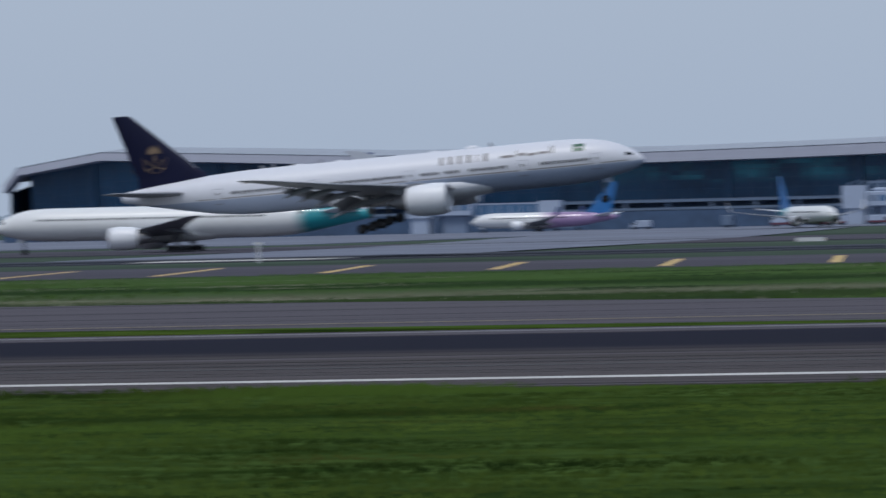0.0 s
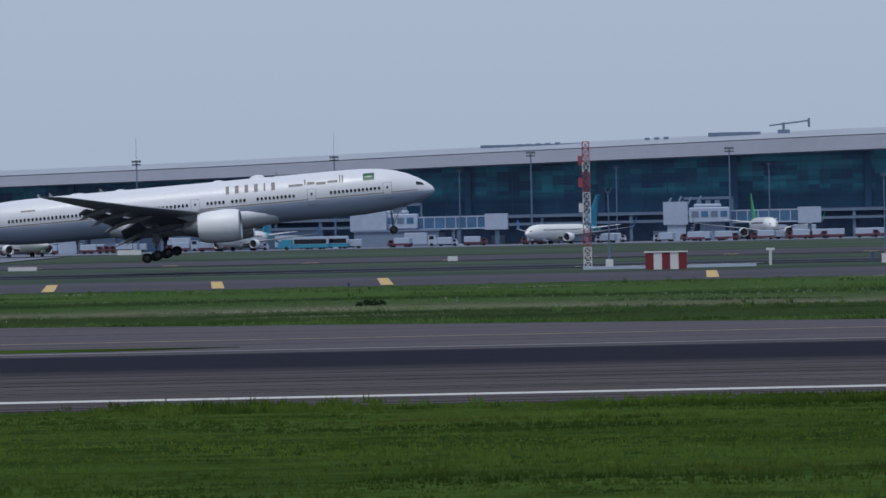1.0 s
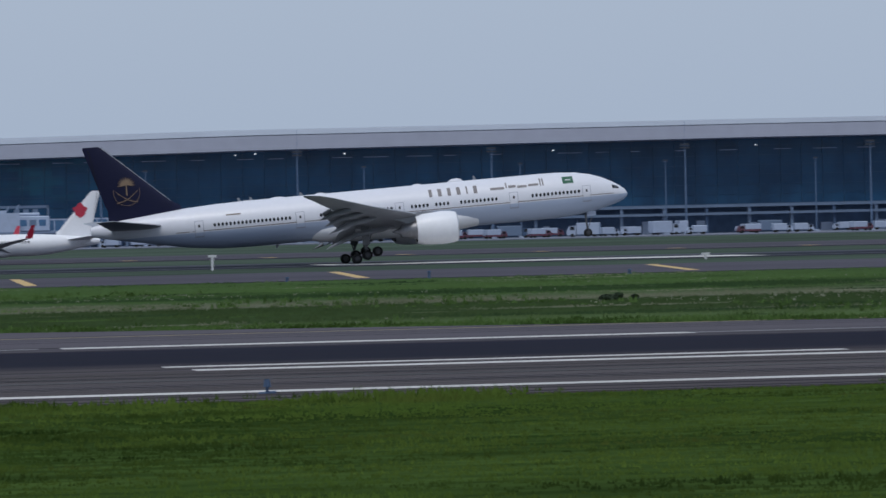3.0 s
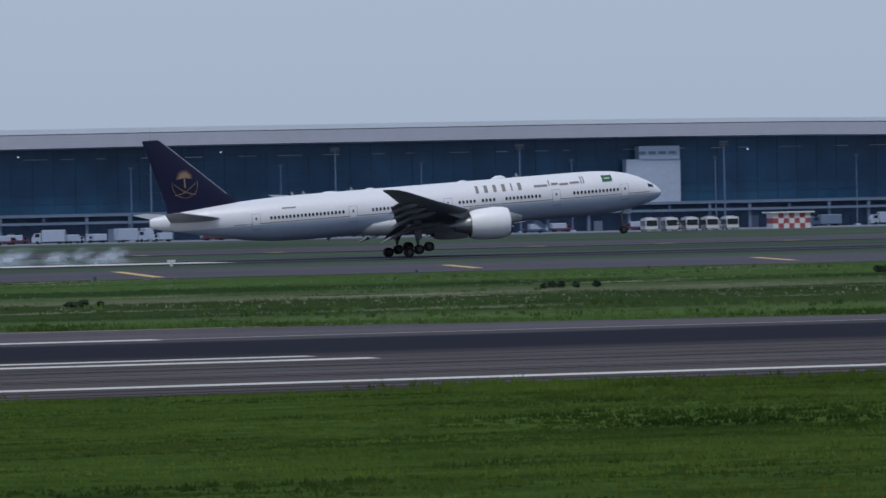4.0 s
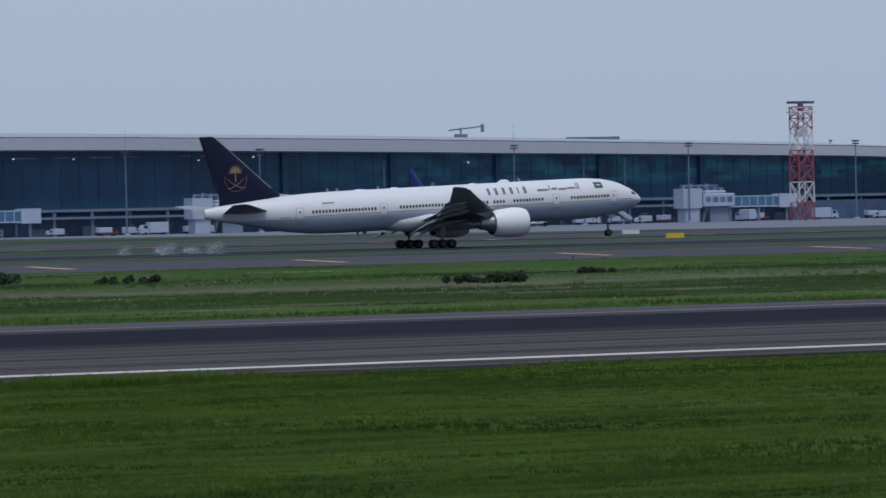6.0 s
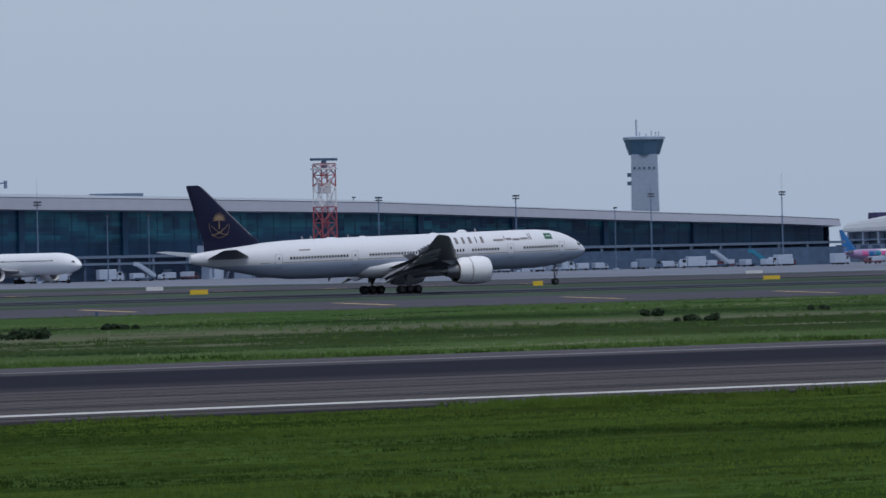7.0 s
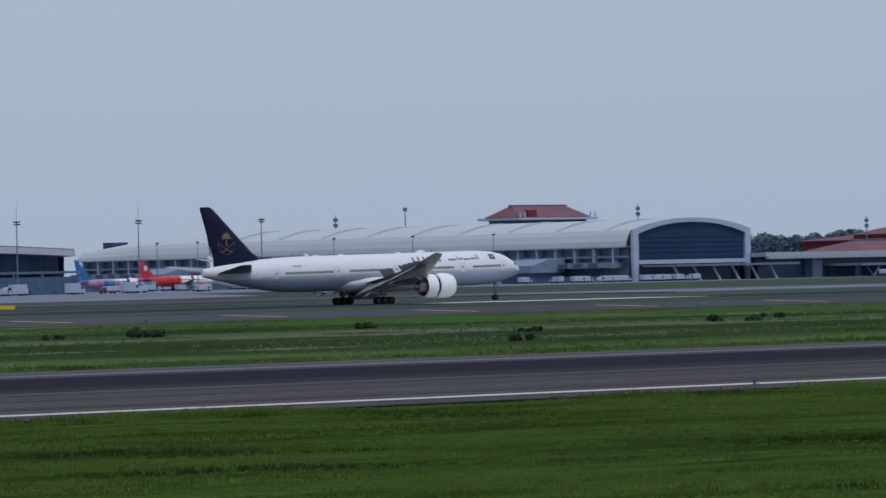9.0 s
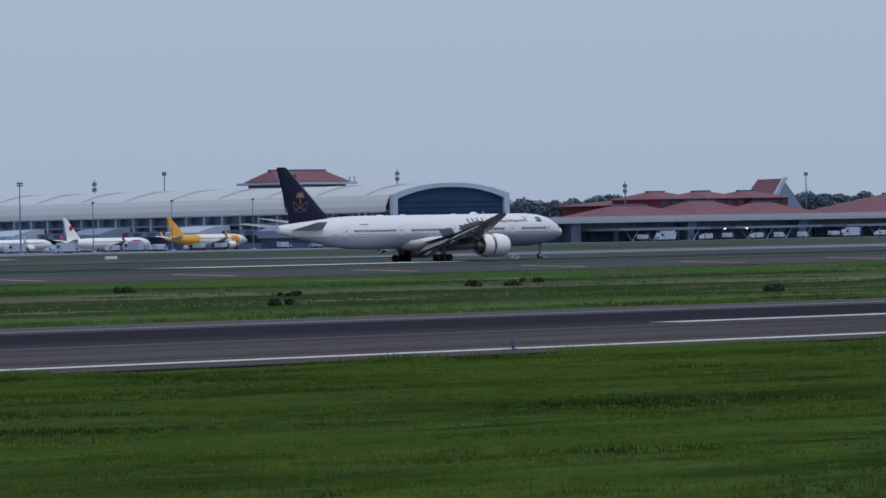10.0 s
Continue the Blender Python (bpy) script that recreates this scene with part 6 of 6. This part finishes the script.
part("plant_box", bm, SIGN_R, pag)
hip_roof("pier_house", "long red-roofed pier building behind the concourse", 1688, 1790, 1590, 1650, 1, 17.5, 20.5, 20, SIGN_R)
for k in range(3):
    hip_roof("roof_turret", "dark gabled turret with a red roof", 1690 + 32 * k, 1718 + 32 * k, 1580, 1615, 1, 20.0, 23.4, 9, SIGN_R)
for xa, xb, zr in ((1583, 1640, 16.4), (1634, 1684, 18.2), (1678, 1724, 17.2)):
    hip_roof("red_roof_house", "low building with a red tiled hipped roof", xa, xb, 1505, 1550, 1, 11.0, zr, 17, WALLGREY)
hip_roof("red_roof_house", "low building with a broad red tiled roof", 1758, 1850, 1500, 1560, 1, 11.5, 20.5, 34, WALLGREY)
gb = thing("gable_house", "building with a tall red gable roof and white edges", "building", pose(1810, 1620, 0))
bm = B()
extrude_poly(bm, [(-16, 14), (-2, 30), (1, 30), (-13, 14)], -12, -11)
part("white_edge", bm, PANEL_W, gb)
bm = B()
loft(bm, [[Vector((-16, -11, 14)), Vector((-2, -11, 29.5)), Vector((14, -11, 14))], [Vector((-2, 20, 14)), Vector((14, 20, 29.5)), Vector((30, 20, 14))]])
part("roof", bm, TILE_R, gb)
bm = B()
extrude_poly(bm, [(-16, 14), (-2, 29), (12, 14)], -11.6, -11.2)
part("gable_wall", bm, WALLGREY, gb)
bm = B()
box(bm, -15, 28, -10, 20, 0, 14)
part("wall", bm, WALLGREY, gb)
for x, y, h in ((1485, 1700, 35), (1443, 1700, 32), (1585, 1650, 35), (1686, 1600, 27.5), (1815, 1600, 31)):
    ob = thing("radio_mast", "thin grey radio mast with antenna panels", "mast", pose(x, y, 1))
    bm = B()
    rod(bm, (0, 0, 0), (0, 0, h), .45, .2)
    part("pole", bm, STEEL, ob)
    for z in ((h - 2, h - 4.5) if x in (1443, 1585, 1686) else (h - .5,)):
        bm = B()
        box(bm, -.9, .9, -.5, .5, z - .8, z + .8)
        part("antenna_panel", bm, STEEL, ob)


# ---------------------------------------------------------------- trees, bushes, far woods
def leaf_mass(name, label, at, blobs, leaf, per, material, trunk=0.0, kind="", category="tree", seed=1):
    rng = np.random.default_rng(seed)
    ob = thing(name, label, category, at, kind=kind)
    if trunk:
        bm = B()
        rod(bm, (0, 0, -.2), (.2, 0, trunk * .6), trunk * .045, trunk * .03)
        for k in range(5):
            a = 2 * math.pi * k / 5
            rod(bm, (.15, 0, trunk * (.35 + .05 * k)), (math.cos(a) * trunk * .3, math.sin(a) * trunk * .3, trunk * (.65 + .05 * k)), trunk * .02, trunk * .006)
        part("trunk", bm, UNDER, ob)
    vs = []
    for cx, cy, cz, r in blobs:
        d = rng.normal(size=(per, 3))
        d /= np.linalg.norm(d, axis=1)[:, None]
        p = d * (r * rng.uniform(.55, 1.08, per) ** .6)[:, None] * [1, 1, .8] + [cx, cy, cz]
        for q in p:
            u, w = rng.normal(size=3), rng.normal(size=3)
            u /= np.linalg.norm(u)
            w /= np.linalg.norm(w)
            s = leaf * rng.uniform(.6, 1.4)
            vs += [q + u * s, q - u * s * .6 + w * s * .7, q - u * s * .5 - w * s * .7]
    v = np.array(vs)
    v[:, 2] = np.maximum(v[:, 2], .02)
    me = bpy.data.meshes.new("crown")
    me.from_pydata(v.tolist(), [], np.arange(len(v)).reshape(-1, 3).tolist())
    me.materials.append(material)
    c = new("crown", me)
    c.parent = ob
    return ob


rb = random.Random(4)
for i, (x, y, w, h) in enumerate(((139.6, 371, 1.3, .5), (146.6, 373, .6, .5), (148.2, 372, .5, .5), (150.3, 371, .7, .85), (154.2, 360, .8, .5), (157.2, 360, 1.3, .6), (160.9, 308, 2.4, .7), (163, 312, 1.2, .4), (262.4, 335, 1.8, .8), (255, 338, 1.2, .4), (321, 324, .8, .6), (324, 322, .5, .5), (284.4, 254, 1.0, .5), (215, 300, 1.4, .5), (232, 330, 1.0, .6), (300, 350, 1.2, .5), (345, 340, 1.0, .5), (60, 300, 1.4, .4), (100, 330, 1.6, .4), (-20, 330, 1.2, .35), (190, 345, 1.6, .5), (275, 300, 1.2, .4), (240, 262, 1.2, .45))):
    blobs = [(rb.uniform(-w, w) * 1.2, rb.uniform(-.6, .6), h * .5 * rb.uniform(.3, 1.3), h * rb.uniform(.4, .75)) for k in range(max(6, int(w * 6)))]
    leaf_mass("bush", "low dark green bush in the grass field", pose(x, y, 0), blobs, .14, 170, LEAF, 0, category="bush", seed=20 + i)
for i in range(26):
    u = i / 25
    x, y = (1902 + 86 * i / 12, 1900) if i < 13 else (2022 + 38 * (i - 13) / 5, 1800) if i < 18 else (2064 + 30 * (i - 18) / 3, 1800) if i < 21 else (2120 + 25 * (i - 21), 1850)
    h = rb.uniform(19, 23.5)
    blobs = [(rb.uniform(-6, 6), rb.uniform(-4, 4), h * rb.uniform(.55, .92), rb.uniform(3.6, 6.0)) for k in range(11)]
    leaf_mass("tree", "broad tree behind the airport buildings, leaves painted hazy blue", pose(x + rb.uniform(-4, 4), y, 1), blobs, 1.0, 150, LEAF_FAR, h, seed=60 + i)
blobs = []
for k in range(420):
    x = -1500 + 9.5 * k
    blobs.append((x, 2600 + rb.uniform(-30, 30), rb.uniform(3, 9), rb.uniform(5, 8)))
leaf_mass("far_woods", "distant belt of trees at the edge of the airfield, painted hazy blue", None, blobs, 2.0, 26, LEAF_FAR, 0, "stuff", "trees", 99)


# ---------------------------------------------------------------- tyre smoke
smoke_rows = []
rk = random.Random(8)
puff_meshes = []
for k in range(4):
    # a puff: a curled veil that thins out to its rim
    pv, pf, uv = [], [], []
    for sheet_no in range(1):
        b0 = len(pv)
        for i in range(9):
            for j in range(9):
                u, w = i / 4 - 1, j / 4 - 1
                q = Vector((u, 0, w))
                bulge = .45 * (1 - .5 * (u * u + w * w)) * (1 if sheet_no else -1)
                wob = noise.noise(q * 1.7 + Vector((k * 7, sheet_no * 3, 0)))
                pv.append((u * (1 + .15 * wob), bulge + .3 * wob, w * (1 + .2 * wob)))
                uv.append((u, w))
        pf += [(b0 + i * 9 + j, b0 + (i + 1) * 9 + j, b0 + (i + 1) * 9 + j + 1, b0 + i * 9 + j + 1) for i in range(8) for j in range(8)]
    me = bpy.data.meshes.new("puff")
    me.from_pydata(pv, [], pf)
    layer = me.uv_layers.new(name="UVMap")
    for lp in me.loops:
        layer.data[lp.index].uv = uv[lp.vertex_index]
    me.materials.append(SMOKE)
    me.shade_smooth()
    puff_meshes.append(me)


def smoke_trail(x0, x1, n, y, r0, r1, rise):
    ob = thing("tyre_smoke", "thin bluish white smoke from the touching tyres", "smoke", pose(x0, y, 0))
    for k in range(n):
        u = (k + rk.random()) / n
        x = x0 + (x1 - x0) * u
        r = rk.uniform(r0, r1)
        p = same("puff", rk.choice(puff_meshes), ob, pose(x - x0, 0, 0))
        p.scale = (r * 2.2, r, r * 1.25)
        smoke_rows.append((p, x - x0, rk.uniform(-3, 3), r, x, rise * rk.uniform(.4, 1.1)))
    return ob


smoke_trail(100, 137, 18, 652, .9, 1.7, 1.3)
smoke_trail(205, 256, 16, 653, 1.2, 1.9, .8)
smoke_trail(222, 250, 9, 651, 2.2, 3.2, 5.0)
smoke_trail(284, 300, 6, 652, .7, 1.2, .8)
smoke_trail(652, 668, 6, 655, .4, .9, .4)


# ---------------------------------------------------------------- what moves
# seconds, place of the main wheels along the runway, height of the body over its resting height, pitch, bank
FLIGHT = [(0, -146.4, 4.9, 3.9, 4.0), (.1, -138.9, 4.8, 3.9, 3.9), (.2, -131.0, 4.5, 3.9, 3.8), (.3, -123.0, 4.3, 3.9, 3.6), (.4, -114.7, 4.05, 3.9, 3.3), (.5, -106.2, 3.95, 3.9, 3.0), (.6, -98.0, 3.8, 3.9, 2.6), (.8, -82.0, 3.45, 3.9, 1.8), (1, -68.7, 3.0, 3.9, .9), (1.5, -27.9, 2.65, 3.95, 0), (2, 12.6, 1.92, 4.0, 0), (2.2, 28.9, 1.73, 4.0, 0), (2.8, 78.0, 1.25, 3.97, 0), (3.3, 119.3, 1.12, 3.93, 0), (3.5, 135.4, 1.2, 3.75, 0), (4, 175.4, 1.12, 3.35, 0), (4.5, 215.0, 1.02, 2.9, 0), (5, 254.6, .8, 2.45, 0), (5.5, 293.5, .56, 2.0, 0), (5.7, 309.0, .5, 1.9, 0), (6.2, 348.0, .6, 1.7, 0), (6.8, 394.5, .58, 1.32, 0), (7, 410.0, .5, 1.2, 0), (7.5, 448.7, .3, 1.22, 0), (8, 486.9, .3, 1.05, 0), (8.2, 502.3, .3, .98, 0), (8.5, 524.5, .25, .87, 0), (9, 562.0, .14, .7, 0), (9.5, 598.8, .05, .3, 0), (9.8, 620.6, 0, .05, 0), (10, 635.2, 0, 0, 0)]

BOGIE_TOE = [(0, 13), (2.2, 14), (3.3, 20), (3.8, 16), (4.3, 12), (4.7, 8), (5.2, 4), (5.6, 0), (10, 0)]


def jet_x(t):
    return lerp(t, [(r[0], r[1]) for r in FLIGHT]) if t <= 10 else 635.2 + 72 * (t - 10)


def gear_time(x):
    t = 0.0
    while jet_x(t) < x and t < 14:
        t += .02
    return t


def motions():
    walk(jet, [(t, pose(x, 655, .07 + z, bank, -p, 0)) for t, x, z, p, bank in FLIGHT])
    # the bogies hang toe-up, touch with their rear wheels first and level out as the weight settles
    for ob in jet_parts["bogie"]:
        loc = ob.matrix_basis.translation.copy()
        rows = []
        for t, x, z, p, bank in FLIGHT:
            toe = lerp(t, BOGIE_TOE)
            high = max(z - 1.05, 1.47 * math.sin(radians(toe)))
            rows.append((t, pose(loc.x, loc.y, loc.z - z + high, 0, p - toe, 0)))
        walk(ob, rows)
    walk(jet_parts["nose_gear"], [(t, pose(0, 0, -q)) for t, q in ((0, .42), (8.6, .40), (9.4, .22), (9.8, 0), (10, 0))])
    for ob in jet_parts["sleeve"]:
        loc = ob.matrix_basis.translation.copy()
        walk(ob, [(t, pose(loc.x - s, loc.y, loc.z)) for t, s in ((0, 0), (6.7, 0), (7.4, .75), (10, .75))])
    for ob, loc in jet_parts["spoiler"]:
        walk(ob, [(t, pose(*loc, 0, a, 0)) for t, a in ((0, -4), (5.6, -4), (6.9, 32), (7.6, 48), (10, 48))])
    walk(lion, [(t, pose(43.5 + 19.4 - 5.6 * (t - 2.0), 870, .06, 0, 0, 180)) for t in (0, 5, 10)])
    for p, dx, dy, r, x, rise in smoke_rows:
        t0 = min(9.4, gear_time(x + 2))
        low, top = -2 * r - .6, r * .5 + rise
        rows = [(0, pose(dx, dy, low)), (max(.1, t0 - .05), pose(dx, dy, low)), (t0 + .12, pose(dx - .5, dy, r * .35)), (min(9.8, t0 + 1.2), pose(dx - 1.5, dy, r * .4 + rise * .6)), (10, pose(dx - 3, dy, top))]
        walk(p, rows)


motions()
